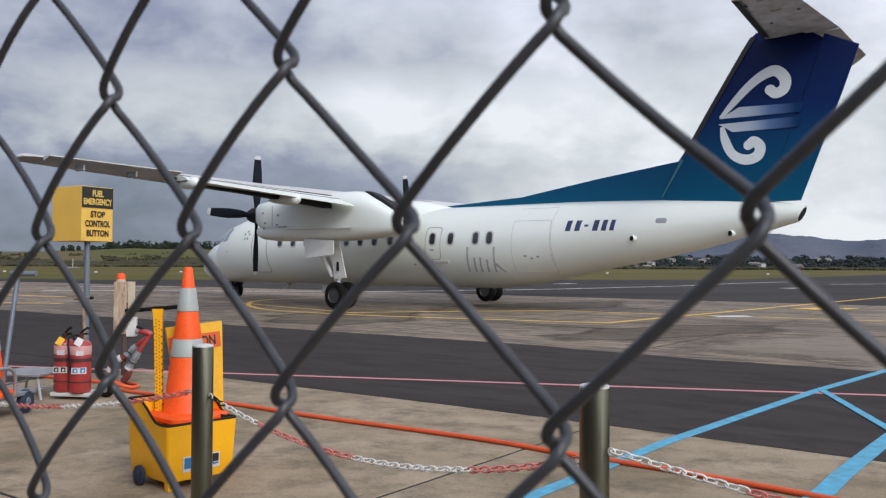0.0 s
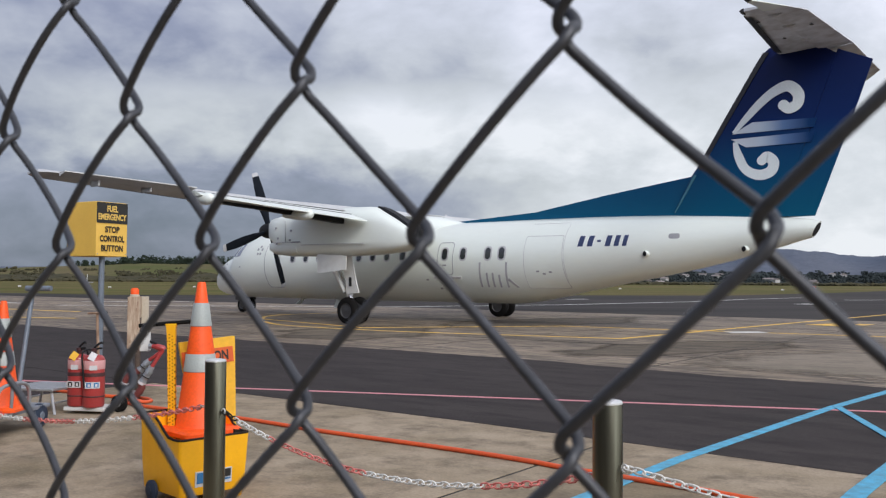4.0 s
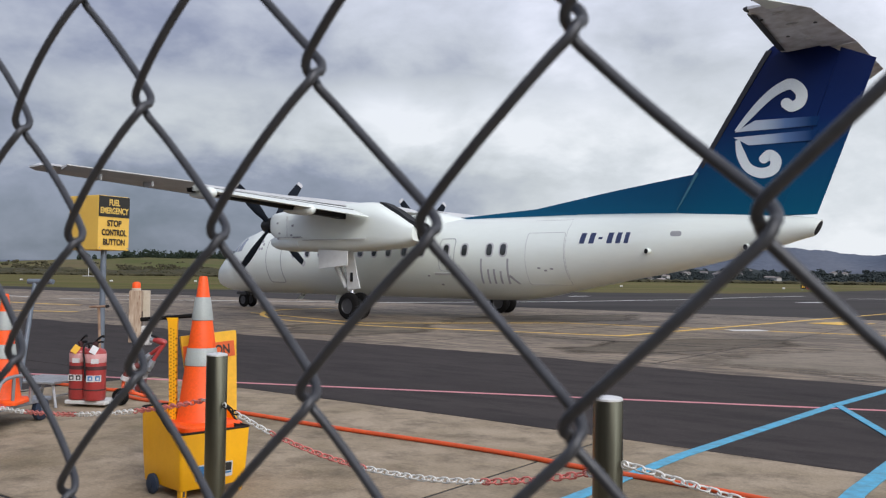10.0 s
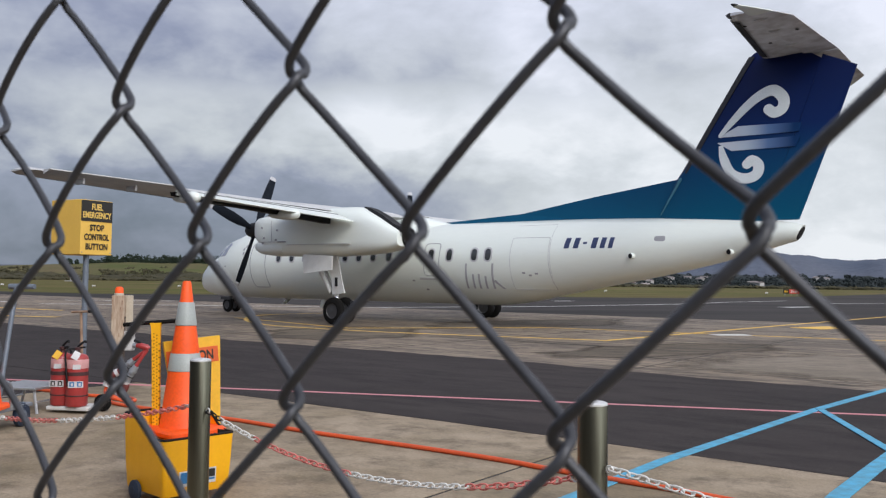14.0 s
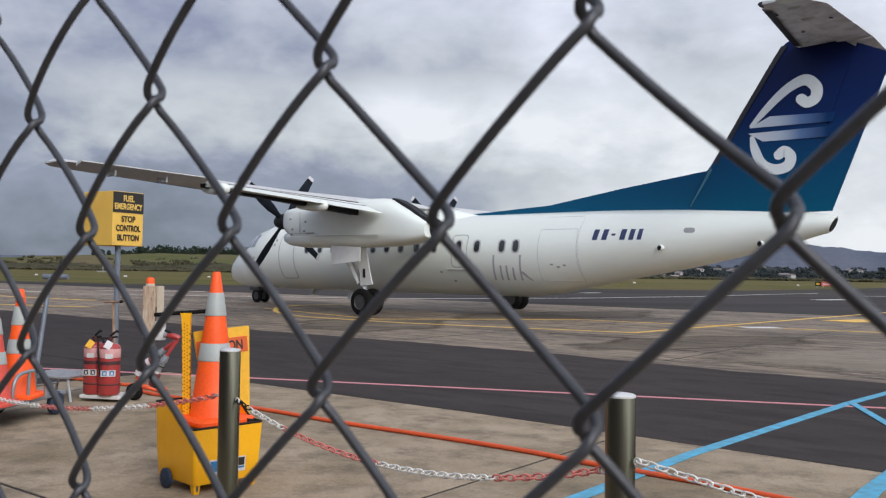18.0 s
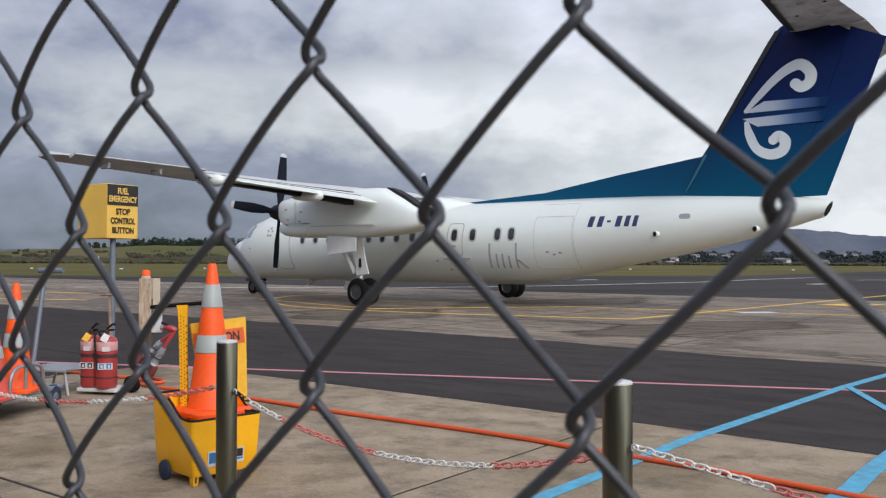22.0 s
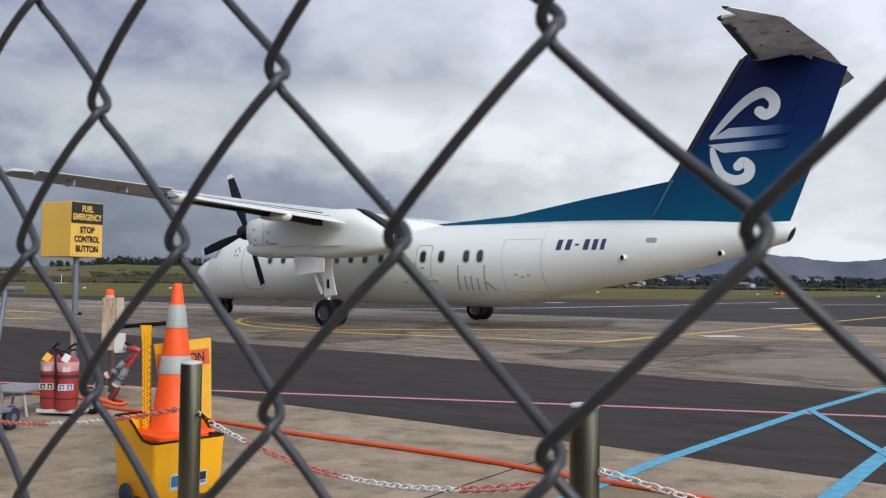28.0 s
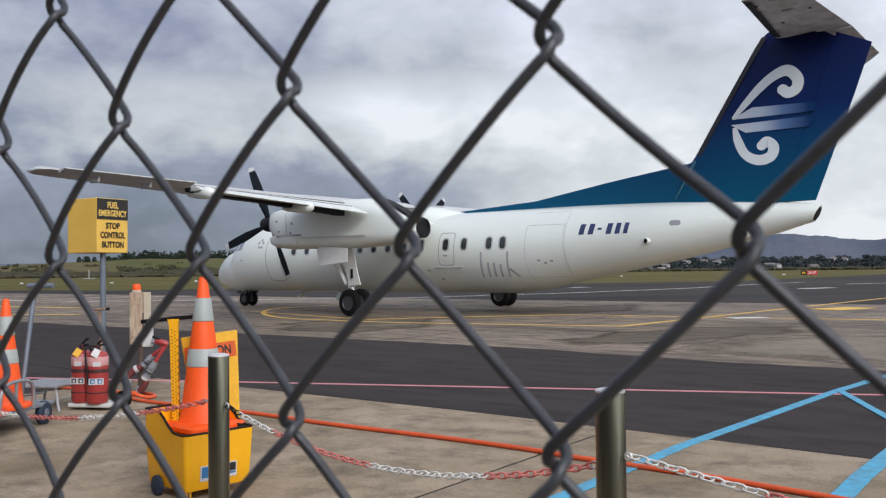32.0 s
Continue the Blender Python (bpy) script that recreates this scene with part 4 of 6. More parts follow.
def skin_patch(poly, off, thick=0.012, side=-1):
    """A plate that follows the skin; poly: (u, z) round its edge."""
    dense = []
    for (u0, z0), (u1, z1) in zip(poly, poly[1:] + poly[:1]):
        k = max(1, math.ceil(math.dist((u0, z0), (u1, z1)) / 0.08))
        dense += [(u0 + (u1 - u0) * i / k, z0 + (z1 - z0) * i / k) for i in range(k)]
    poly, n = dense, len(dense)
    cu, cz = sum(p[0] for p in poly) / n, sum(p[1] for p in poly) / n
    bm = bmesh.new()
    rings = [[bm.verts.new(hull(cu + (u - cu) * f, cz + (z - cz) * f, off, side)) for u, z in poly] for f in (1.0, 0.8, 0.6, 0.4, 0.2)]
    rim = [bm.verts.new(hull(u, z, off - thick, side)) for u, z in poly]
    for a, b in zip([rim] + rings, rings):
        for i in range(n):
            j = (i + 1) % n
            bm.faces.new((a[i], a[j], b[j], b[i]))
    bm.faces.new(rings[-1])
    bmesh.ops.recalc_face_normals(bm, faces=bm.faces)
    return bm


def skin_line(pts, width=0.018, off=0.003, side=-1, closed=False):
    """A raised seam that follows the skin through (u, z) points."""
    dense = []
    pts = list(pts) + ([pts[0]] if closed else [])
    for a, b in zip(pts, pts[1:]):
        steps = max(1, int(math.dist(a, b) / 0.15))
        dense += [(a[0] + (b[0] - a[0]) * k / steps, a[1] + (b[1] - a[1]) * k / steps) for k in range(steps)]
    dense.append(pts[-1])
    return tube([hull(u, z, off - width * 0.3, side) for u, z in dense], width / 2, 6)


def airfoil(le, chord, y, z, thick, n=10, droop=0.0, pointed=True):
    """A wing section at spanwise y."""
    up, low = [], []
    for k in range(n + 1):
        s = 0.5 * (1 - math.cos(math.pi * k / n))
        t = thick * chord * (1.48 * math.sqrt(s) - 0.63 * s - 1.76 * s * s + 1.42 * s ** 3 - 0.51 * s ** 4) + 0.004
        camber = 0.08 * thick * chord * math.sin(math.pi * s) * 2 - droop * s * s
        up.append((le + s * chord, y, z + camber + t * 1.1))
        low.append((le + s * chord, y, z + camber - t * 0.9))
    return up[::-1] + low[1:]


PLANE = pose(-10.19, 36.79, 0, 0, 0, -37.71)


def wing_at(v):
    """Leading edge, chord and height of the wing at distance v from the middle."""
    if v <= 4.6:
        return 10.1, 2.55, 3.42
    f = (v - 4.6) / (13.55 - 4.6)
    return 10.1 + 0.55 * f, 2.55 - 1.38 * f, 3.42 + 0.30 * f


def build_airliner():
    plane = thing("airliner", PLANE, "white twin-propeller airliner with a navy tail on the apron", "aeroplane")
    n = 88
    rings = []
    us = [0.0, 0.04, 0.12, 0.25, 0.45, 0.7, 1.0, 1.3, 1.6, 1.9, 1.97, 2.04, 2.1, 2.16, 2.3, 2.55, 2.95, 3.2, 3.5, 4.2] + [5 + 0.5 * k for k in range(21)] + [15.2 + 0.225 * k for k in range(39)] + [24.05, 24.25]
    for u in us:
        top, bot, w = section(u)
        c, r = (top + bot) / 2, (top - bot) / 2
        slant = 0.5 * max(0.0, min(1.0, (u - 23.5) / 0.75))  # the tail end is cut on a slant
        rings.append([(u + slant * r * math.sin(2 * math.pi * k / n), w * math.cos(2 * math.pi * k / n), c + r * math.sin(2 * math.pi * k / n)) for k in range(n)])
    part("fuselage", loft(rings), M["fuselage"], plane, "white fuselage with faint grime", smooth=40)
    # tail end: dark outlet
    part("tail_outlet", lathe([(0.19, 0.0), (0.19, 0.02), (0.15, 0.03), (0.02, 0.03)], 20, "X"), M["black"], plane, "black round exhaust outlet").matrix_basis = pose(24.24, 0, 2.675, 0, 26.5, 0)
    # flight deck glass
    for side in (-1, 1):
        part("windscreen", skin_patch([(2.03, 2.24), (2.40, 2.22), (2.56, 2.78), (2.24, 2.72)], 0.004, side=side), M["cockpit"], plane, "dark flight deck window")
        part("windscreen", skin_patch([(2.46, 2.22), (2.84, 2.26), (2.92, 2.72), (2.62, 2.78)], 0.004, side=side), M["cockpit"], plane, "dark flight deck side window")
        for k in range(5):
            a = 2 * math.pi * k / 5 + 0.3
            part("badge", skin_patch([(4.15 + 0.13 * math.cos(a) + x, 2.44 + 0.15 * math.sin(a) + z) for x, z in rounded(0.10, 0.10, 0.04)], 0.008, side=side), M["grey_mark"], plane, "small grey mark of a round badge")
    # wing root fairing
    fair = []
    for u, w, h in ((9.1, 0.25, 3.2), (9.6, 0.6, 3.32), (10.2, 0.95, 3.47), (11.5, 1.05, 3.54), (12.3, 0.9, 3.46), (12.8, 0.5, 3.32), (13.2, 0.2, 3.24), (13.4, 0.08, 3.2)):
        low = 3.24 - 0.42 * w * w - 0.12
        fair.append([(u, w * x, low + (h - low) * s) for x, s in ((-1.0, 0.0), (-0.97, 0.45), (-0.75, 0.85), (-0.3, 1.0), (0.3, 1.0), (0.75, 0.85), (0.97, 0.45), (1.0, 0.0))])
    part("wing_fairing", loft(fair), M["white"], plane, smooth=60)
    # wings
    for side in (-1, 1):
        vs = [0.9, 2.4, 3.94, 4.6, 6.0, 7.5, 9.0, 10.5, 12.0, 12.9, 13.25]
        rings = []
        for v in vs:
            le, ch, z = wing_at(v)
            cut = 0.74 if v < 9.8 else 0.78
            rings.append(airfoil(le, ch * cut, side * v, z, 0.20 if v < 5 else 0.17))
        le, ch, z = wing_at(13.25)
        rings.append(airfoil(le + 0.2, ch * 0.5, side * 13.45, z, 0.06))
        wing = part("wing", loft(rings), M["wing_grey"], plane, "pale grey high wing, weathered underneath", smooth=50)
        boots = [[(le2 - 0.012 + a * ch2 * 0.09, side * v, z2 + b * ch2 * 0.05) for a, b in ((1, 1.05), (0.3, 0.75), (-0.02, 0.1), (0.3, -0.6), (1, -0.95))] for v, (le2, ch2, z2) in ((v, wing_at(v)) for v in (5.0, 7.0, 9.0, 11.0, 13.0))]
        part("deicing_boot", loft(boots, False, False), M["deice"], wing, "black rubber leading edge")

        def surface(name, v0, v1, start, drop, gap, label, mat="white"):
            rr = []
            for v in np.linspace(v0, v1, 6):
                le, ch, z = wing_at(v)
                x0, x1 = le + ch * start + gap, le + ch * (1.03 + (0.13 * max(0.0, min(1.0, (9.75 - v) / 5.15)) if drop > 0.1 else 0.0))
                if drop > 0.1:
                    top, end = 3.36 + 0.043 * (v - 4.6), 3.05 + 0.078 * (v - 4.6)
                    mid = top * 0.45 + end * 0.55 + 0.035
                    rr.append([(x0, side * v, top - 0.03), (x0 + 0.1 * (x1 - x0), side * v, top), (x0 + 0.5 * (x1 - x0), side * v, mid), (x1, side * v, end + 0.012), (x1, side * v, end - 0.012), (x0 + 0.5 * (x1 - x0), side * v, mid - 0.12), (x0, side * v, top - 0.16)])
                    continue
                t = 0.075 * ch * 0.55
                zz = z - 0.03
                rr.append([(x0, side * v, zz + t * 0.5), (x0 + 0.12 * (x1 - x0), side * v, zz + t), (x0 + 0.5 * (x1 - x0), side * v, zz + t * 0.6 - drop * 0.4), (x1, side * v, zz - drop + 0.012), (x1, side * v, zz - drop - 0.012), (x0 + 0.5 * (x1 - x0), side * v, zz - t * 0.5 - drop * 0.4), (x0, side * v, zz - t)])
            flap = part(name, loft(rr), M[mat], wing, label, smooth=30)
            if drop > 0.1:
                part("gap_line", tube([Vector(q[2]).lerp(Vector(q[1]), 0.35) for q in rr], 0.014, 6), M["deice"], wing, "thin dark gap along the flap")
            return flap

        surface("flap", 1.45, 3.2, 0.76, 0.3, 0.03, "white inboard flap, partly lowered")
        surface("flap", 4.6, 9.75, 0.76, 0.3, 0.03, "white outboard flap, partly lowered")
        # a solid black block stands in for the shaded cove ahead of the flap
        slot = []
        for v in (4.62, 7.0, 9.75):
            le, ch, z = wing_at(v)
            slot.append([(le + ch * 0.66, side * v, 3.02 + 0.077 * (v - 4.6)), (le + ch * 0.80, side * v, 3.0 + 0.077 * (v - 4.6)), (le + ch * 0.81, side * v, z - 0.08), (le + ch * 0.64, side * v, z - 0.04)])
        part("flap_slot", loft(slot), M["black"], wing, "black block for the shade in the gap before the flap")
        surface("aileron", 9.85, 13.1, 0.79, -0.05, 0.02, "grey aileron", "wing_grey")
        for v, ln in ((6.45, 1.0), (9.55, 0.8)):
            le, ch, z = wing_at(v)
            pod = lathe([(0.02, -ln), (0.08, -ln * 0.8), (0.14, -ln * 0.35), (0.16, 0.0), (0.15, 0.12), (0.11, 0.22), (0.05, 0.27), (0.01, 0.28)], 18, "X")
            part("flap_fairing", pod, M["white"], wing, "white rounded flap track fairing", smooth=60).matrix_basis = pose(le + ch * 1.0, side * v, 3.02 + 0.07 * (v - 4.6))
        for v in (6.9, 10.9, 12.2):
            le, ch, z = wing_at(v)
            part("hinge", box(le + ch * 0.6, le + ch * 0.86, side * v - 0.03, side * v + 0.03, z - 0.2, z - 0.05, 0.02), M["wing_grey"], wing)
    # engine nacelles, landing gear and propellers
    props = []
    for side in (-1, 1):
        rings = []
        for u, top, bot, w in ((8.34, 3.20, 2.66, 0.34), (8.40, 3.28, 2.60, 0.42), (8.52, 3.34, 2.52, 0.48), (9.0, 3.40, 2.26, 0.55), (9.6, 3.44, 2.08, 0.58), (10.5, 3.5, 2.06, 0.62), (11.8, 3.54, 2.05, 0.62), (12.8, 3.52, 2.08, 0.59), (13.1, 3.46, 2.10, 0.57), (13.75, 3.14, 2.15, 0.53), (14.2, 2.90, 2.23, 0.46), (14.48, 2.78, 2.33, 0.37)):
            c, r = (top + bot) / 2, (top - bot) / 2
            ring = []
            for k in range(28):
                a = 2 * math.pi * k / 28
                ca, sa = math.cos(a), math.sin(a)
                e = 0.55
                ring.append((u, side * 3.94 + w * math.copysign(abs(ca) ** e, ca), c + r * math.copysign(abs(sa) ** e, sa)))
            rings.append(ring)
        nac = part("nacelle", loft(rings), M["white"], plane, "white engine nacelle with small panel marks", smooth=40)
        part("air_intake", lathe([(0.2, 0), (0.22, 0.06), (0.15, 0.1), (0.12, 0.0)], 18, "X"), M["black"], nac, "black air intake").matrix_basis = pose(8.28, side * 3.94, 2.40)
        chin = []
        for u, top, bot, w in ((8.30, 2.50, 2.30, 0.26), (8.36, 2.57, 2.22, 0.34), (8.6, 2.62, 2.14, 0.45), (9.2, 2.70, 2.08, 0.54), (9.9, 2.70, 2.075, 0.58)):
            c, r = (top + bot) / 2, (top - bot) / 2
            chin.append([(u, side * 3.94 + w * math.copysign(abs(math.cos(q)) ** 0.75, math.cos(q)), c + r * math.copysign(abs(math.sin(q)) ** 0.75, math.sin(q))) for q in (2 * math.pi * k / 24 for k in range(24))])
        part("intake_chin", loft(chin), M["white"], nac, "white bulged chin of the engine intake", smooth=40)
        part("exhaust_end", lathe([(0.24, 0.0), (0.285, 0.03), (0.29, 0.16), (0.24, 0.18), (0.21, 0.12), (0.02, 0.11)], 24, "X"), M["black"], nac, "sooty round exhaust end", smooth=40).matrix_basis = pose(14.38, side * 3.80, 2.58)
        # black exhaust duct on the upper rear
        ex = [[(u, side * 3.94 + y * w, z + dz) for y, dz in ((-1.0, -low), (-1.03, -0.06), (-0.8, 0.025), (0.8, 0.025), (1.03, -0.06), (1.0, -low))] for u, z, w, low in ((13.02, 3.50, 0.17, 0.07), (13.3, 3.42, 0.19, 0.09), (13.75, 3.21, 0.20, 0.10), (14.2, 2.94, 0.22, 0.12), (14.52, 2.84, 0.26, 0.12))]
        part("exhaust", loft(ex), M["black"], nac, "sooty black exhaust duct", smooth=30)
        for k, (u, z) in enumerate(((8.9, 2.95), (8.95, 2.45), (9.0, 2.62), (9.6, 2.55), (9.65, 2.85))):
            part("vent", box(u, u + 0.07, side * (4.505 if u < 9.3 else 4.535) - 0.012, side * (4.505 if u < 9.3 else 4.535) + 0.012, z, z + 0.06), M["grey_mark"], nac)
        part("seam", tube([(9.42, side * 4.525, 2.54), (9.42, side * 4.535, 3.2)], 0.010, 6), M["panel_line"], nac)
        part("seam", tube([(8.75, side * 4.475, 2.52), (9.42, side * 4.53, 2.52), (10.2, side * 4.57, 2.5)], 0.010, 6), M["panel_line"], nac)
        part("slot", box(9.75, 10.1, side * 4.555 - 0.02, side * 4.555 + 0.02, 2.49, 2.53), M["grey_mark"], nac, "dark cooling slot")
        part("tie_down", tube(spline([(11.35, side * 4.3, 2.06), (11.4, side * 4.3, 2.2), (11.5, side * 4.3, 2.2), (11.55, side * 4.3, 2.06)], 3), 0.02, 6), M["grey_mark"], nac)
        part("strake", box(10.2, 12.9, side * 4.56 - 0.02, side * 4.56 + 0.03, 2.40, 2.425), M["wing_grey"], nac)
        # landing gear
        gear = part("landing_gear", tube([(11.60, side * 3.94, 2.15), (11.74, side * 3.94, 0.85)], 0.10, 14), M["gear_white"], plane, "white main landing gear leg", smooth=60)
        part("oleo", tube([(11.73, side * 3.94, 0.95), (11.90, side * 3.94, 0.42)], 0.07, 12), M["chrome"], gear, "bright steel piston", smooth=60)
        part("brace", tube([(10.85, side * 3.94 - 0.05, 1.95), (11.6, side * 3.94 - 0.05, 0.95)], 0.07, 10), M["gear_white"], gear, smooth=60)
        part("brace", tube([(10.85, side * 3.94 + 0.22, 1.95), (11.6, side * 3.94 + 0.1, 0.95)], 0.05, 10), M["gear_white"], gear, smooth=60)
        part("leg_fairing", loft([[(11.55, side * 4.1, 2.1), (11.98, side * 4.1, 2.1), (11.98, side * 4.14, 2.1), (11.55, side * 4.14, 2.1)], [(11.74, side * 4.08, 1.3), (12.16, side * 4.08, 1.3), (12.16, side * 4.12, 1.3), (11.74, side * 4.12, 1.3)], [(11.74, side * 4.06, 0.9), (12.26, side * 4.06, 0.95), (12.26, side * 4.1, 0.95), (11.74, side * 4.1, 0.9)]]), M["gear_white"], gear)
        for y0, y1 in ((4.42, 4.5),):
            door = [[(u0, side * y, z0), (u1, side * y, z1), (u1, side * (y + 0.03), z1), (u0, side * (y + 0.03), z0)] for y, u0, z0, u1, z1 in ((y0, 10.8, 2.13, 12.06, 2.06), (y1, 10.92, 1.53, 12.14, 1.64))]
            part("gear_door", loft(door), M["gear_white"], gear, "white open gear bay door")
        part("slot", box(11.9, 11.98, side * 4.135 - 0.02, side * 4.135 + 0.02, 1.15, 1.42), M["black"], gear, "dark slot in the leg fairing")
        part("axle", tube([(11.90, side * 3.94 - 0.3, 0.41), (11.90, side * 3.94 + 0.3, 0.41)], 0.06, 10), M["gear_white"], gear)
        for off in (-0.24, 0.24):
            wheel(plane, 11.90, side * 3.94 + off, 0.41, 0.20)
        # propeller
        prop = part("propeller", lathe([(0.02, -0.46), (0.12, -0.40), (0.2, -0.29), (0.255, -0.12), (0.27, 0.1), (0.27, 0.5)], 22, "X"), M["black"], plane, "black spinner with four turning blades", smooth=60)
        for k in range(4):
            rr = []
            for r, ch, tw, th in ((0.2, 0.16, -52, 0.13), (0.4, 0.19, -42, 0.10), (0.7, 0.29, -30, 0.055), (1.1, 0.33, -21, 0.04), (1.5, 0.30, -15, 0.028), (1.86, 0.24, -12, 0.02)):
                a = radians(tw)
                ring = []
                for q in range(10):
                    b = 2 * math.pi * q / 10
                    y, x = math.cos(b) * ch / 2, math.sin(b) * th / 2
                    ring.append((x * math.cos(a) - y * math.sin(a), x * math.sin(a) + y * math.cos(a), r))
                rr.append(ring)
            tip = [[(x, y, 1.86) for x, y, _ in rr[-1]], [(x * 0.95, y * 0.95, 1.95) for x, y, _ in rr[-1]], [(x * 0.6, y * 0.6, 1.985) for x, y, _ in rr[-1]]]
            blade = part("blade", loft(rr), M["blade"], prop, "black propeller blade", smooth=50)
            blade.matrix_basis = pose(0, 0, 0, 90 * k)
            cap = part("blade_tip", loft(tip), M["blade_tip"], prop, "pale grey blade tip", smooth=50)
            cap.matrix_basis = pose(0, 0, 0, 90 * k)
        prop.matrix_basis = pose(7.95, side * 3.94, 2.96)
        props.append(prop)
    # nose gear
    ng = part("nose_gear", tube([(1.7, 0, 0.8), (1.85, 0, 0.3)], 0.07, 12), M["rim"], plane, "dark grey nose gear leg", smooth=60)
    for y in (-0.3, 0.28):
        part("gear_door", box(1.5, 2.1, y, y + 0.02, 0.5, 0.62, 0.01), M["rim"], ng, "dark edge of the open nose gear door")
    part("torque_link", tube([(1.95, 0, 0.62), (2.08, 0, 0.48), (1.9, 0, 0.34)], 0.03, 8), M["rim"], ng)
    for off in (-0.2, 0.2):
        wheel(plane, 1.87, off, 0.29, 0.14)
    # tail: fin, dorsal fin, rudder, tailplane
    def upright(rows, mat, name, label, nose=True):
        """A fin from level sections: (z, front, back, half thickness at front and back)."""
        rings = []
        for z, u0, u1, t0, t1 in rows:
            c = u1 - u0
            prof = ((0.0, 0.12), (0.03, 0.5), (0.1, 0.8), (0.28, 1.0), (0.55, 0.97), (0.8, 0.9), (1.0, 0.85)) if nose else ((0.0, 1.0), (0.5, 0.6), (1.0, 0.08))
            half = [(u0 + c * f, (t0 if nose else t0) * g) for f, g in prof]
            rings.append([(u, -y, z) for u, y in half] + [(u, y, z) for u, y in half[::-1]])
        return part(name, loft(rings), mat, plane, label, smooth=30)

    upright(((2.98, 20.25, 23.35, 0.20, 0), (3.3, 20.42, 23.47, 0.20, 0), (4.23, 20.98, 23.80, 0.19, 0), (4.42, 21.12, 23.87, 0.19, 0), (5.7, 21.93, 24.33, 0.17, 0), (7.05, 22.78, 24.8, 0.14, 0), (7.18, 22.87, 24.6, 0.13, 0), (7.36, 23.0, 24.4, 0.12, 0), (7.44, 23.1, 24.2, 0.10, 0), (7.47, 23.25, 24.0, 0.06, 0)), M["tail"], "fin", "swept tail fin, navy fading to teal")
    part("dorsal_fin", loft([[(12.3, -0.02, 3.20), (12.3, 0.02, 3.20), (12.3, 0.01, 3.27), (12.3, -0.01, 3.27)], [(13.2, -0.05, 3.20), (13.2, 0.05, 3.20), (13.2, 0.015, 3.31), (13.2, -0.015, 3.31)], [(15.9, -0.09, 3.16), (15.9, 0.09, 3.16), (15.9, 0.02, 3.47), (15.9, -0.02, 3.47)], [(18.46, -0.12, 3.14), (18.46, 0.12, 3.14), (18.46, 0.02, 3.88), (18.46, -0.02, 3.88)], [(20.98, -0.14, 3.1), (20.98, 0.14, 3.1), (20.98, 0.02, 4.23), (20.98, -0.02, 4.23)]]), M["tail"], plane, "long teal dorsal fin")
    rudder = upright(((3.02, 23.37, 24.22, 0.165, 0), (4.4, 23.87, 24.74, 0.16, 0), (5.7, 24.34, 25.22, 0.14, 0), (6.5, 24.62, 25.50, 0.125, 0), (7.15, 24.82, 25.60, 0.11, 0)), M["tail"], "rudder", "navy and teal rudder", False)
    # the rudder's top slopes down towards its trailing edge
    for v in rudder.data.vertices:
        if v.co.z > 7.1:
            v.co.z -= 0.36 * (v.co.x - 24.82) / 0.78
    part("deicing_boot", loft([[(u - 0.015, 0.0, z + 0.01), (u + 0.03, -0.08, z - 0.015), (u + 0.17, -0.14, z - 0.05), (u + 0.17, 0.14, z - 0.05), (u + 0.03, 0.08, z - 0.015)] for u, z in ((21.13, 4.42), (21.9, 5.68), (22.76, 7.05), (22.97, 7.36))]), M["deice"], plane, "black rubber strip along the fin's leading edge")
    # pale teal bar drawn for the soft highlight along the fin's root
    part("root_strip", tube([(20.55, -0.13, 3.25), (21.14, -0.11, 4.25)], [0.015, 0.05]), M["highlight_teal"], plane)
    rings = [airfoil(23.32 + 0.125 * abs(v), 1.11 - 0.165 * abs(v), v, 7.27, 0.14) for v in (-4.12, -4.0, -2.0, -0.3, 0.3, 2.0, 4.0, 4.12)]
    stab = part("tailplane", loft(rings), M["tail_grey"], plane, "weathered grey tailplane on top of the fin", smooth=50)
    for side in (-1, 1):
        boots = [[(23.31 + 0.125 * v + a, side * v, 7.27 + b) for a, b in ((0.2, 0.10), (0.04, 0.06), (-0.014, 0.0), (0.04, -0.05), (0.2, -0.082))] for v in (0.35, 2.0, 3.7)]
        part("deicing_boot", loft(boots, False, False), M["deice"], stab, "black rubber leading edge")
        part("tip_cap", loft([[(23.31 + 0.125 * v + a, side * v, 7.27 + b) for a, b in ((0.09, 0.05), (0.02, 0.03), (-0.016, 0.0), (0.02, -0.03), (0.09, -0.045))] for v in (3.95, 4.13)]), M["deice"], stab, "dark tip of the leading edge")
        # elevator with a horn that runs out past the tailplane's tip
        rows = ((0.02, 24.36, 25.16, 0.05), (1.8, 24.34, 25.09, 0.045), (3.38, 24.31, 25.04, 0.04), (3.93, 24.30, 24.76, 0.04), (3.99, 24.27, 24.73, 0.045), (4.4, 24.26, 24.50, 0.045), (4.74, 24.20, 24.31, 0.03))
        lift = [[(u0, side * v, 7.27 + t), (u0 + 0.12 * (u1 - u0), side * v, 7.28 + t * 1.2), (u1, side * v, 7.275), (u1, side * v, 7.258), (u0 + 0.3 * (u1 - u0), side * v, 7.265 - t), (u0, side * v, 7.27 - t * 0.9)] for v, u0, u1, t in rows]
        part("elevator", loft(lift[:4]), M["tail_grey"], stab, "weathered grey elevator", smooth=30)
        part("elevator_horn", loft(lift[3:]), M["white"], stab, "white pointed balance horn", smooth=30)
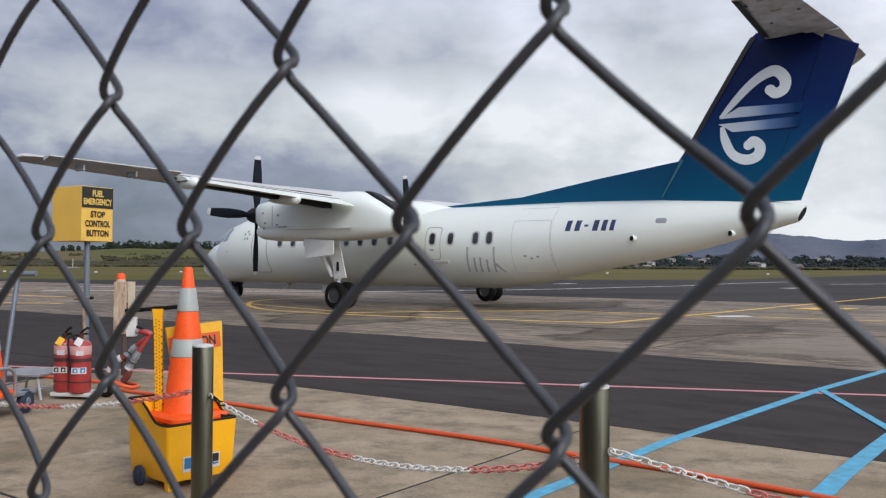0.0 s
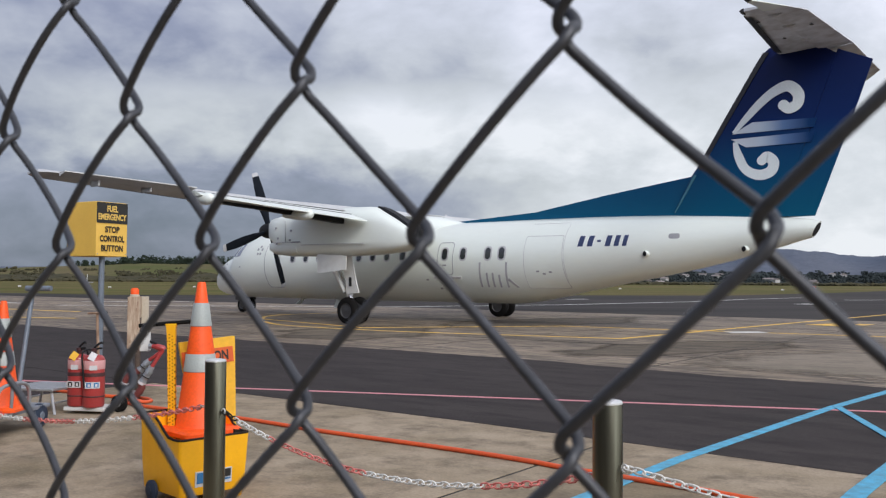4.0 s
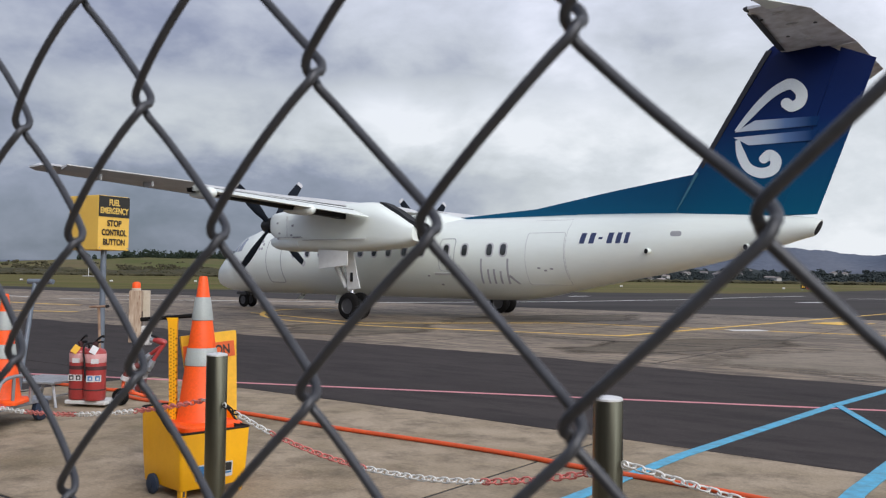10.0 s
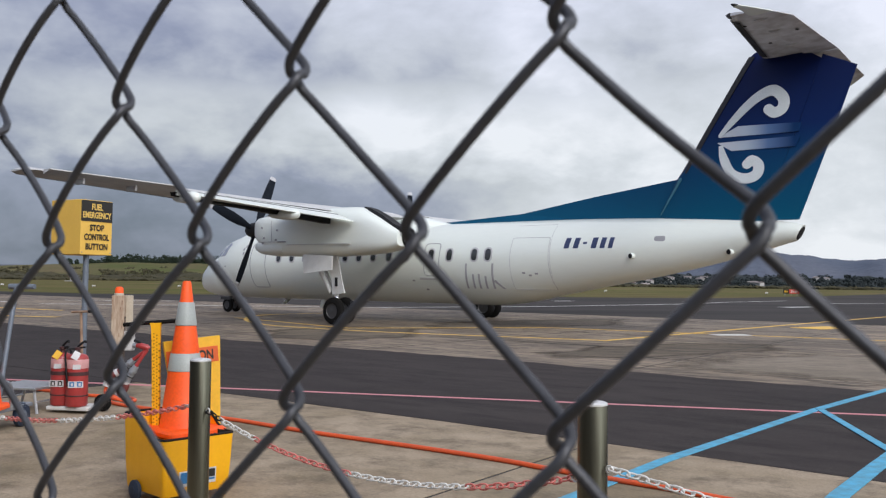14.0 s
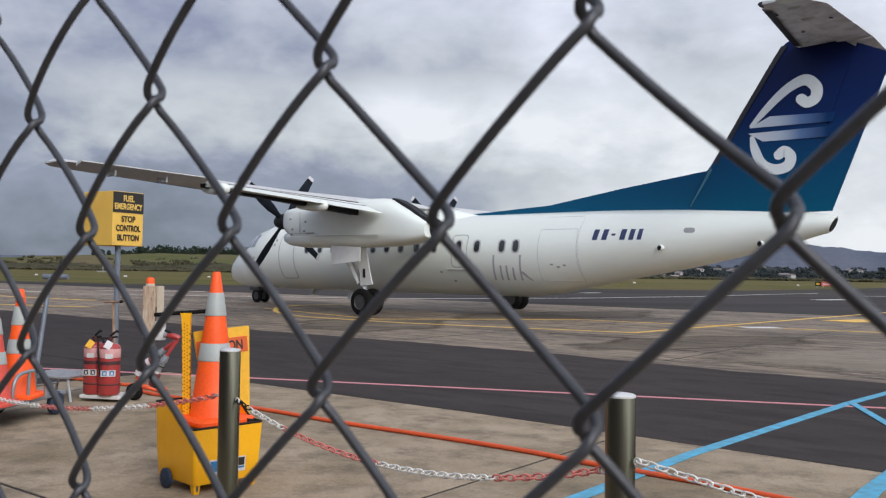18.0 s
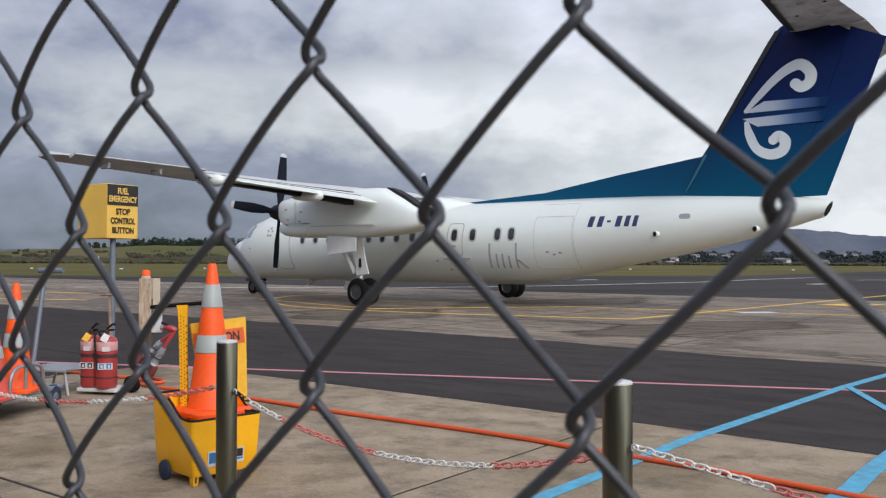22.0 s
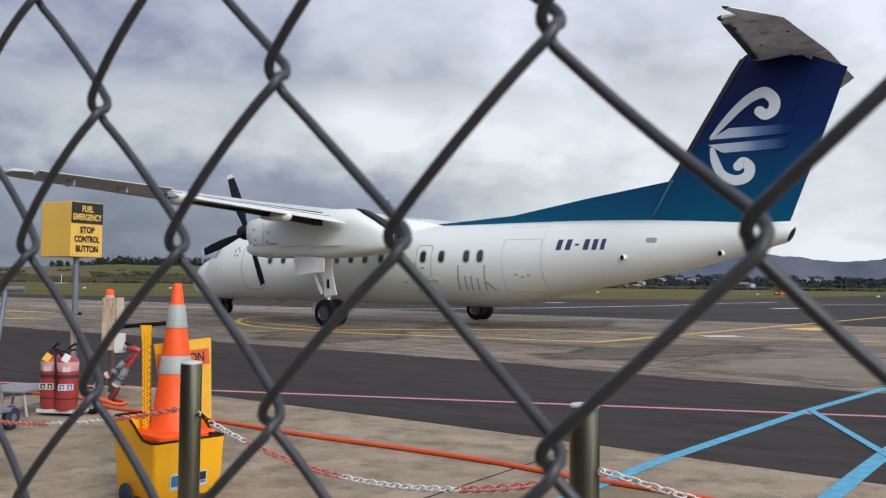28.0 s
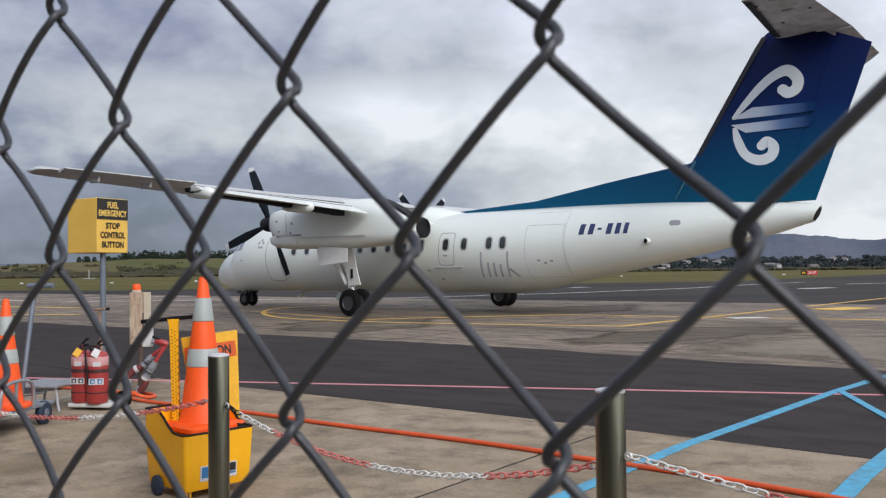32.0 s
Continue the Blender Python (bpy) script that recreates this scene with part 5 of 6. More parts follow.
        part("horn_tip", loft([[(u0, side * v, 7.27 + t), (u1, side * v, 7.275), (u1, side * v, 7.258), (u0, side * v, 7.27 - t)] for v, u0, u1, t in ((4.68, 24.20, 24.34, 0.036), (4.84, 24.18, 24.24, 0.012))]), M["deice"], stab, "dark tip of the elevator horn")
        for v in (1.2, 2.6, 3.6):
            part("hinge", prism([(24.25, 7.22), (24.58, 7.225), (24.48, 7.18), (24.32, 7.17)], side * v - 0.015, side * v + 0.015, "Y"), M["tail_grey"], stab)
        for v, u in ((3.3, 23.95), (1.6, 24.0), (2.4, 24.85)):
            part("drain", lathe([(0.05, -0.004), (0.03, 0.012)], 10), M["deice"], stab).matrix_basis = pose(u, side * v, 7.205)
    build_skin(plane)
    build_emblem(plane)
    return plane, props


def wheel(plane, u, y, r, w):
    tyre = lathe([(r * 0.55, -w * 0.3), (r * 0.56, -w / 2), (r * 0.85, -w / 2), (r * 0.97, -w * 0.34), (r, -w * 0.12), (r, w * 0.12), (r * 0.97, w * 0.34), (r * 0.85, w / 2), (r * 0.56, w / 2), (r * 0.55, w * 0.3)], 28, "Y", False)
    tyre = part("wheel", tyre, M["rubber"], plane, "black aircraft tyre", smooth=50)
    tyre.matrix_basis = pose(u, y, r)
    part("rim", lathe([(0.03, -w * 0.42), (r * 0.3, -w * 0.3), (r * 0.52, -w * 0.36), (r * 0.56, -w * 0.47), (r * 0.56, w * 0.47), (r * 0.52, w * 0.36), (r * 0.3, w * 0.3), (0.03, w * 0.42)], 20, "Y"), M["rim"], tyre, "grey wheel rim", smooth=40)


def build_skin(plane):
    """Cabin windows, doors, seams and painted marks on the fuselage."""
    for side in (-1, 1):
        for u in (6.14, 6.85, 7.55, 8.25, 8.9, 9.55, 10.2, 10.85, 11.55, 12.3, 13.33, 14.06, 15.02, 15.53):
            poly = [(u + x, 2.17 + z) for x, z in rounded(0.30, 0.44, 0.13)]
            win = part("window", skin_patch(poly, 0.008, side=side), M["panel_line"], plane, "oval cabin window")
            part("pane", skin_patch([(u + x, 2.17 + z) for x, z in rounded(0.20, 0.35, 0.095)], 0.013, side=side), M["window"], win, "dark pane")

        def door(name, u0, u1, z0, z1, r, label, seam=0.02, line="panel_line"):
            poly = [((u0 + u1) / 2 + x, (z0 + z1) / 2 + z) for x, z in rounded(u1 - u0, z1 - z0, r)]
            d = part(name, skin_patch(poly, 0.004, side=side), M["fuselage"], plane, label, smooth=40)
            part("seam", skin_line(poly, seam, 0.006, side, True), M[line], d)
            return d
        if side < 0:
            door("cabin_door", 4.55, 5.4, 1.05, 2.72, 0.12, "white closed passenger door", 0.04, "grey_mark")
        d = door("emergency_exit", 13.05, 13.66, 1.52, 2.54, 0.12, "white emergency exit with a dark window", 0.035, "grey_mark")
        part("pane", skin_patch([(13.33 + x, 2.17 + z) for x, z in rounded(0.20, 0.35, 0.095)], 0.017, side=side), M["window"], d, "dark pane")
        door("baggage_door", 16.32, 17.58, 1.13, 2.66, 0.06, "white closed baggage door")
        part("seam", skin_line([(17.62, 3.0), (17.62, 1.35)], 0.014, 0.004, side), M["panel_line"], plane)
        part("seam", skin_line([(16.3, 3.05), (17.6, 3.05)], 0.014, 0.004, side), M["panel_line"], plane)
        part("handle", skin_patch([(13.33 + x, 1.82 + z) for x, z in rounded(0.17, 0.045, 0.02)], 0.012, side=side), M["grey_mark"], d, "small dark exit handle")
        part("step", skin_patch([(12.85, 1.40), (13.95, 1.40), (13.95, 1.47), (12.85, 1.47)], 0.03, 0.03, side), M["wing_grey"], plane, "pale grey foothold rail")
        for u, z in ((20.79, 2.57),):
            part("vent", skin_patch([(u + x, z + q) for x, q in rounded(0.30, 0.14, 0.06)], 0.006, side=side), M["grey_mark"], plane, "grey oval vent")
        for u, z in ((20.05, 2.1), (22.6, 2.2)):
            p = hull(u, z, 0.0, side)
            sc = part("scoop", lathe([(0.065, -0.09), (0.08, -0.07), (0.075, 0.0), (0.05, 0.1), (0.02, 0.16)], 16, "X"), M["white"], plane, "small white air scoop", smooth=60)
            sc.matrix_basis = pose(p.x, p.y, p.z, 0, 0, -70 * side)
            part("mouth", lathe([(0.07, 0.0), (0.062, 0.014)], 16, "X"), M["black"], sc, "dark round mouth").matrix_basis = pose(-0.1, 0, 0)
        for u, z in ((2.95, 1.83), (16.75, 1.62), (16.95, 1.55), (17.15, 1.6), (13.0, 1.08), (12.55, 1.36), (9.0, 1.3), (1.35, 1.95)):
            part("mark", skin_patch([(u + x, z + q) for x, q in rounded(0.1, 0.05, 0.02)], 0.006, side=side), M["grey_mark"], plane)
        part("aerial", prism([(4.9, 0.4), (5.2, 0.62), (5.4, 0.62), (5.15, 0.4)], -0.02, 0.02, "Y"), M["white"], plane)
        # registration: plain slanted bars in place of the characters
        for k, (u, w) in enumerate(((18.05, 0.19), (18.33, 0.19), (18.62, 0.14), (18.86, 0.19), (19.12, 0.17), (19.36, 0.15))):
            h = 0.055 if k == 2 else 0.30
            z = 2.475 - h / 2
            poly = [(u, z), (u + w * 0.8, z), (u + w * 0.8 + h * 0.18, z + h), (u + h * 0.18, z + h)]
            part("registration_bar", skin_patch(poly, 0.010, side=side), M["navy_mark"], plane, "navy bar in the registration")
        # wordmark: plain grey strokes
        for u, z0, z1, w in ((14.62, 1.14, 1.90, 0.07), (14.88, 1.14, 1.58, 0.07), (15.1, 1.14, 1.58, 0.07), (15.34, 1.14, 1.52, 0.07), (15.6, 1.14, 1.90, 0.07)):
            part("wordmark_stroke", skin_patch([(u, z0), (u + w, z0), (u + w + (z1 - z0) * 0.1, z1), (u + (z1 - z0) * 0.1, z1)], 0.006, side=side), M["wordmark"], plane, "grey stroke of the airline wordmark")
        part("wordmark_stroke", skin_patch([(15.68, 1.36), (15.93, 1.14), (16.01, 1.14), (15.74, 1.42)], 0.0065, side=side), M["wordmark"], plane, "grey stroke of the airline wordmark")
    part("belly_aerial", prism([(7.0, 0.3), (7.1, 0.64), (7.35, 0.64), (7.2, 0.3)], -0.015, 0.015, "Y"), M["white"], plane)
    part("roof_aerial", prism([(6.0, 3.2), (6.4, 3.2), (6.3, 3.55), (6.15, 3.55)], -0.015, 0.015, "Y"), M["white"], plane)


def build_emblem(plane):
    """Two white spirals and two fading bars on each side of the fin."""
    def stroke(pts, side, y):
        line = [Vector((p[0], 0, p[1], )) for p in pts]
        dense = spline(line, 8)
        widths = [p.x * 0.88 for p in spline([(p[2], 0, 0) for p in pts], 8)]
        left, right = [], []
        for i, p in enumerate(dense):
            d = (dense[min(i + 1, len(dense) - 1)] - dense[max(i - 1, 0)]).normalized()
            nrm = Vector((-d.z, 0, d.x)) * widths[i] / 2
            left.append(p + nrm), right.append(p - nrm)
        rings = [[(a.x, side * y, a.z), (b.x, side * y, b.z), (b.x, side * (y - 0.03), b.z), (a.x, side * (y - 0.03), a.z)] for a, b in zip(left, right)]
        bm = loft(rings)
        end, r = dense[-1], widths[-1] / 2 * 1.02
        bridge(bm, [[(end.x + r * math.cos(2 * math.pi * k / 24), side * q, end.z + r * math.sin(2 * math.pi * k / 24)) for k in range(24)] for q in (y - 0.03, y + 0.001)])
        return bm
    upper = ((22.22, 5.28, 0.10), (22.55, 5.63, 0.20), (22.93, 6.00, 0.25), (23.29, 6.26, 0.28), (23.64, 6.36, 0.32), (23.88, 6.14, 0.32), (23.86, 5.88, 0.31), (23.66, 5.78, 0.30), (23.52, 5.88, 0.30))
    lower = ((22.26, 5.04, 0.12), (22.35, 4.67, 0.26), (22.54, 4.30, 0.27), (22.87, 4.13, 0.30), (23.18, 4.20, 0.31), (23.26, 4.43, 0.31), (23.10, 4.59, 0.30), (22.96, 4.50, 0.28))
    for side in (-1, 1):
        part("emblem", stroke(upper, side, 0.19), M["emblem"], plane, "white spiral emblem on the fin")
        part("emblem", stroke(lower, side, 0.19), M["emblem"], plane, "white spiral emblem on the fin")
        for quad in (((22.19, 5.26), (24.26, 5.24), (24.33, 5.47), (22.72, 5.52)), ((22.16, 5.12), (22.55, 4.88), (24.19, 4.87), (24.30, 5.13))):
            bar = loft([[(u, side * y, z) for u, z in quad] for y in (0.15, 0.186)])
            part("emblem_bar", bar, M["emblem_fade"], plane, "bar fading from white to blue")


# ---- the chain-link fence before the camera ----
KNOT = Vector((0.02127, 0.15268, 1.36528))
COL = Vector((0.028295, -0.021006, 0.0))
ROW = Vector((-0.000153, 0.000578, 0.038698))


def build_fence():
    half, side = COL.length, COL.normalized()
    back = Vector((0, 0, 1)).cross(side).normalized()
    fence = thing("chain_link_fence", pose(0, 0, 0), "grey galvanised chain-link fence of interlocked wires", "fence")
    k, bulge, deep, r = 0.0034, 0.0014, 0.0050, 0.00116

    ups = ROW.normalized()
    origin = KNOT + Vector((0, 0, k))
    rows_down = int(origin.z / (2 * ROW.length)) + 1
    base = origin - ups * (rows_down * 2 * ROW.length)

    def wire(first):
        """One zigzag wire between two columns; first: half rows by which it is shifted."""
        pts, z = [], first * ROW.length
        lx, rx = (0.0004, half) if first else (0.0, half + 0.0004)
        step = ROW.length

        def put(x, y, dz):
            q = base + side * x + back * y + ups * (z + dz)
            if 0.001 < q.z < 1.8:
                pts.append(q - base)

        def strand(x0, x1, z0, depth, upper):
            """Half a strand between two bends: hooked at its end, then straight, swelling out of the plane."""
            way = math.copysign(1, x1 - x0)
            heights = (0.0002, 0.0006, 0.0012, 0.0018, 0.0024, 0.003, 0.0036, 0.0044, 0.0058, 0.0078, 0.010, 0.0125, 0.015, 0.0175)
            for g in (heights[::-1] if upper else heights):
                eye, run = bulge * max(0.0, 1 - (g / k) ** 2), max(0.0, g - k) / (step - 2 * k)
                out = depth * math.sqrt(math.sin(math.pi * g / step))
                sag = (-0.0020 if way < 0 else 0.0013) * math.sin(math.pi * g / step)
                if upper:
                    put(x1 + way * eye - (x1 - x0) * run + sag, out, z0 + step - g)
                else:
                    put(x0 - way * eye + (x1 - x0) * run + sag, out, z0 + g)

        while z < 1.86:
            strand(lx, rx, 0.0, -deep, False)
            strand(lx, rx, 0.0, -deep, True)
            strand(rx, lx, step, deep, False)
            strand(rx, lx, step, deep, True)
            z += step * 2
        b = bmesh.new()
        add_tube(b, pts, r, 12, True)
        return link_mesh("wire", b, M["wire"], None, smooth=180)

    kinds = [wire(0), wire(-1)]
    for c in range(-60, 56):
        ob = kinds[c % 2].copy()
        scene.collection.objects.link(ob)
        ob.parent = fence
        ob.matrix_basis = Matrix.Translation(base + COL * c)
    for src in kinds:
        bpy.data.objects.remove(src)


# ---- things beside the fence ----
def build_bollards():
    label = "round brushed steel bollard with a bright cap and chain rings"
    for x, y, h, eyes in ((-1.279, 4.579, 0.9, (0.65, 0.634)), (0.549, 3.2, 0.888, (0.602, 0.65)), (-5.49, 7.73, 0.9, (0.65, 0.65)), (4.15, 0.496, 0.9, (0.65, 0.65))):
        b = thing("bollard", pose(x, y, 0, 0, 0, -37), label, "bollard", "bollards with chains")
        part("tube", lathe([(0.055, 0.0), (0.055, h - 0.012), (0.053, h - 0.006)], 36), M["steel"], b, smooth=40)
        part("cap", lathe([(0.0545, h - 0.012), (0.0545, h - 0.004), (0.05, h), (0.03, h + 0.004), (0.004, h + 0.005)], 36), M["steel_cap"], b, "bright steel cap", smooth=40)
        for s, z in zip((-1, 1), eyes):
            ring = [(s * (0.055 + 0.014 + 0.014 * math.cos(a)), 0, z + 0.014 * math.sin(a)) for a in np.linspace(0, 2 * math.pi, 13)]
            part("eye", tube(ring, 0.004, 6), M["steel_cap"], b)


def stadium(l, w, n=6):
    out = []
    for cx, a0 in ((l / 2 - w / 2, -90), (-l / 2 + w / 2, 90)):
        for k in range(n + 1):
            a = radians(a0 + 180 * k / n)
            out.append((cx + w / 2 * math.cos(a), w / 2 * math.sin(a), 0))
    return out + out[:1]


def build_chain(name, a, b, sag, group, count, start=0, label="", hooks=()):
    """A hanging chain of plastic links in red and white runs."""
    a, b = Vector(a), Vector(b)
    dense = []
    for i in range(241):
        f = i / 240
        dense.append(a.lerp(b, f) - Vector((0, 0, sag * 4 * f * (1 - f))))
    dist = [0]
    for p, q in zip(dense, dense[1:]):
        dist.append(dist[-1] + (q - p).length)
    pitch = dist[-1] / count
    link = tube(stadium(pitch * 1.32, pitch * 0.74), pitch * 0.115, 7, False)
    me = bpy.data.meshes.new("link")
    link.to_mesh(me)
    link.free()
    me.shade_smooth()
    me2 = me.copy()
    me.materials.append(M["chain_red"]), me2.materials.append(M["chain_white"])
    me3 = me.copy()
    me3.materials[0] = M["black"]
    chain = thing(name, Matrix.Translation(a), label, "chain", "chains between bollards")
    for i in range(count):
        s = (i + 0.5) * pitch
        j = min(int(np.searchsorted(dist, s)), 239)
        p = dense[j]
        d = (dense[j + 1] - dense[j - 1]).normalized()
        q = d.to_track_quat("X", "Z")
        white = ((i + start) // group) % 2 == 0
        ob = new("link", me3 if i in hooks else (me2 if white else me))
        ob.parent = chain
        ob.matrix_basis = Matrix.LocRotScale(p - a, q @ Euler((radians(90 * (i % 2) + 20), 0, 0)).to_quaternion(), None)
    return chain


def build_cone(name, m, h, base, mat, label, bands, square=0.0):
    c = thing(name, m, label, "traffic cone", "traffic cones")
    r0, r1 = base, 0.026

    def rad(z):
        return r0 + (r1 - r0) * z / h
    part("body", lathe([(r0 + 0.006, 0.03), (rad(0.05), 0.05), (rad(h * 0.5), h * 0.5), (r1, h - 0.01), (r1 - 0.006, h), (r1 - 0.012, h), (r1 - 0.012, h - 0.06)], 36), mat, c, smooth=40)
    for z0, z1 in bands:
        part("band", lathe([(rad(z0) + 0.001, z0), (rad(z0) + 0.004, z0 + 0.003), (rad(z1) + 0.004, z1 - 0.003), (rad(z1) + 0.001, z1)], 36, caps=False), M["reflect"], c, "silver reflective band", smooth=40)
    part("base", loft([[(x, y, z) for x, y in rounded(w, w, 0.05)] for w, z in ((square, 0.0), (square, 0.022), (square - 0.03, 0.035), (r0 * 2.1, 0.04))]), mat, c, "square flat base", smooth=30)
    return c


def build_bucket():
    m = pose(-1.598, 4.998, 0, 0, 0, 47.5)
    t = thing("mop_bucket", m, "yellow plastic mop bucket on wheels, holding a traffic cone", "bucket")
    w, d, h = 0.475, 0.475, 0.385
    def lip(y):
        f = max(0.0, min(1.0, (y - 0.10) / 0.22))
        return h + 0.115 * f * f * (3 - 2 * f)

    def loop(g, rr):
        return [(w / 2 + x, d / 2 + y) for x, y in rounded(w - g, d - g, rr, 6)]

    def fill(pts):
        """The loop with its straight sides cut up, so that the lip can rise."""
        out = []
        for (x0, y0), (x1, y1) in zip(pts, pts[1:] + pts[:1]):
            k = max(1, int(math.dist((x0, y0), (x1, y1)) / 0.05))
            out += [(x0 + (x1 - x0) * i / k, y0 + (y1 - y0) * i / k) for i in range(k)]
        return out

    top = fill(loop(0.0, 0.022))

    def ring(shrink, height):
        return [(w / 2 + (x - w / 2) * shrink, d / 2 + (y - d / 2) * shrink, height(y)) for x, y in top]

    outer = [ring(0.90, lambda y: 0.055), ring(0.925, lambda y: 0.065), ring(0.965, lambda y: 0.22), ring(1.0, lip)]
    inner = [ring(0.972, lip), ring(0.93, lambda y: 0.16)]
    part("tub", loft(outer + inner), M["bucket"], t, "yellow tapered plastic tub", smooth=35)
    rim = ring(0.985, lambda y: lip(y) + 0.003)
    part("rim", tube(rim + rim[:1], 0.0075, 8, False), M["bucket_rim"], t, "black rubber rim", smooth=60)
    part("seam", tube([(0.018, 0.018, 0.31), (0.022, 0.022, 0.26), (0.026, 0.026, 0.19)], 0.003, 6), M["bucket_rim"], t, "dark scuffed corner seam")
    for x0 in (0.09, 0.17, w - 0.12):
        part("bolt", lathe([(0.007, -0.004), (0.007, 0.004)], 8, "Y"), M["bucket_rim"], t).matrix_basis = pose(x0, 0.021, 0.085)
    for x in (w * 0.10, w * 0.90):
        part("foot", loft([[(x + a * k, 0.055 + b * k, z) for a, b in ((-0.02, -0.022), (0.02, -0.022), (0.02, 0.022), (-0.02, 0.022))] for z, k in ((0.0, 0.7), (0.012, 0.85), (0.07, 1.0))]), M["bucket"], t, "yellow moulded foot")
        part("foot_stain", box(x - 0.006, x + 0.006, 0.03, 0.036, 0.02, 0.06), M["rust"], t, "rusty streak")
    for x, y, r in ((0.0, d * 0.66, 0.06), (w * 0.98, d * 0.9, 0.055)):
        c = part("caster", lathe([(0.008, -0.016), (r * 0.8, -0.016), (r, -0.009), (r, 0.009), (r * 0.8, 0.016), (0.008, 0.016)], 20, "X"), M["wheel_blue"], t, "small dark wheel", smooth=40)
        c.matrix_basis = pose(x, y, r)
        part("hub", lathe([(0.004, -0.02), (r * 0.4, -0.02), (r * 0.4, 0.02), (0.004, 0.02)], 14, "X"), M["wheel_blue"], c)
        part("bracket", box(x - 0.014, x + 0.05, y - 0.02, y + 0.02, r, 0.085, 0.004), M["bucket"], t)
    part("wringer_pedal", loft([[(x, y, z) for x, z in ((0.42, 0.375), (0.50, 0.365), (0.50, 0.385), (0.42, 0.40))] for y in (0.08, 0.25)]), M["bucket_rim"], t, "dark grey plastic pedal on the rim")
    # maker's sticker with unreadable marks
    slope = pose(0, 0.0125, 0.105, 3.3)
    part("sticker", box(w * 0.23, w * 0.75, -0.002, 0.004, 0.0, 0.09), M["sticker_white"], t, "white and blue sticker with a logo").matrix_basis = slope
    part("sticker_panel", box(w * 0.25, w * 0.41, -0.005, 0.002, 0.02, 0.083), M["sticker_blue"], t).matrix_basis = slope
    part("sticker_panel", box(w * 0.43, w * 0.73, -0.005, 0.002, 0.036, 0.083), M["letter"], t).matrix_basis = slope
    part("sticker_panel", box(w * 0.43, w * 0.73, -0.005, 0.002, 0.02, 0.03), M["sticker_blue"], t).matrix_basis = slope
    # wringer lever
    lean = pose(0.181, 0.42, 0.62, 0, 0, -43.5) @ pose(0, 0, 0, 0, -1.3, 0) @ pose(0, 0, -0.62)
    part("lever", loft([[(x, y, z) for x, y in ((-0.016 - f, -0.016), (0.016 + f, -0.016), (0.016 + f, 0.016), (-0.016 - f, 0.016))] for z, f in ((0.24, 0.004), (0.9, 0.008), (1.02, 0.012), (1.045, 0.02))]), M["bucket"], t, "yellow perforated wringer lever").matrix_basis = lean
    for k in range(56):
        part("lever_hole", lathe([(0.0048, -0.018), (0.0048, 0.018)], 6, "Y"), M["lever_hole"], t).matrix_basis = lean @ pose(-0.0095 if k % 2 else 0.0085, 0, 0.40 + k * 0.0105)
    for k in range(26):
        side = -1 if k % 2 else 1
        part("lever_notch", box(-0.004, 0.004, -0.0175, 0.0175, -0.005, 0.005), M["lever_hole"], t).matrix_basis = lean @ pose(side * (0.0195 + 0.00012 * k), 0, 0.41 + k * 0.021)
    part("lever_grip", tube([(-0.20, 0, 1.035), (0, 0, 1.048), (0.13, 0, 1.055)], 0.013, 12), M["rubber"], t, "black rubber grip", smooth=60).matrix_basis = lean
    return m


def build_caution_board():
    """A folded yellow floor sign that stands in the bucket behind the cone."""
    m = pose(-1.565, 5.62, 0.30, -3, -5, 37)
    t = thing("caution_board", m, "yellow plastic caution board with a red panel, stood behind the bucket", "sign")
    part("panel", loft([[(x, y, z) for x, y in ((-0.185 - f, -0.012), (0.185 + f, -0.012), (0.185 + f, 0.012), (-0.185 - f, 0.012))] for z, f in ((-0.29, -0.075), (0.05, -0.045), (0.6, 0.0), (0.634, 0.001), (0.64, -0.004))]), M["sign_board"], t)
    part("red_panel", box(-0.178, 0.163, -0.018, -0.011, 0.475, 0.575), M["sign_red"], t, "red panel with black lettering")
    lettering("word", "CAUTION", 0.288, 0.066, M["letter"], t, pose(-0.015, -0.0185, 0.525, 90), "black lettering")
    part("hole", lathe([(0.012, -0.014), (0.012, 0.014)], 12, "Y"), M["letter"], t).matrix_basis = pose(-0.02, 0, 0.612)


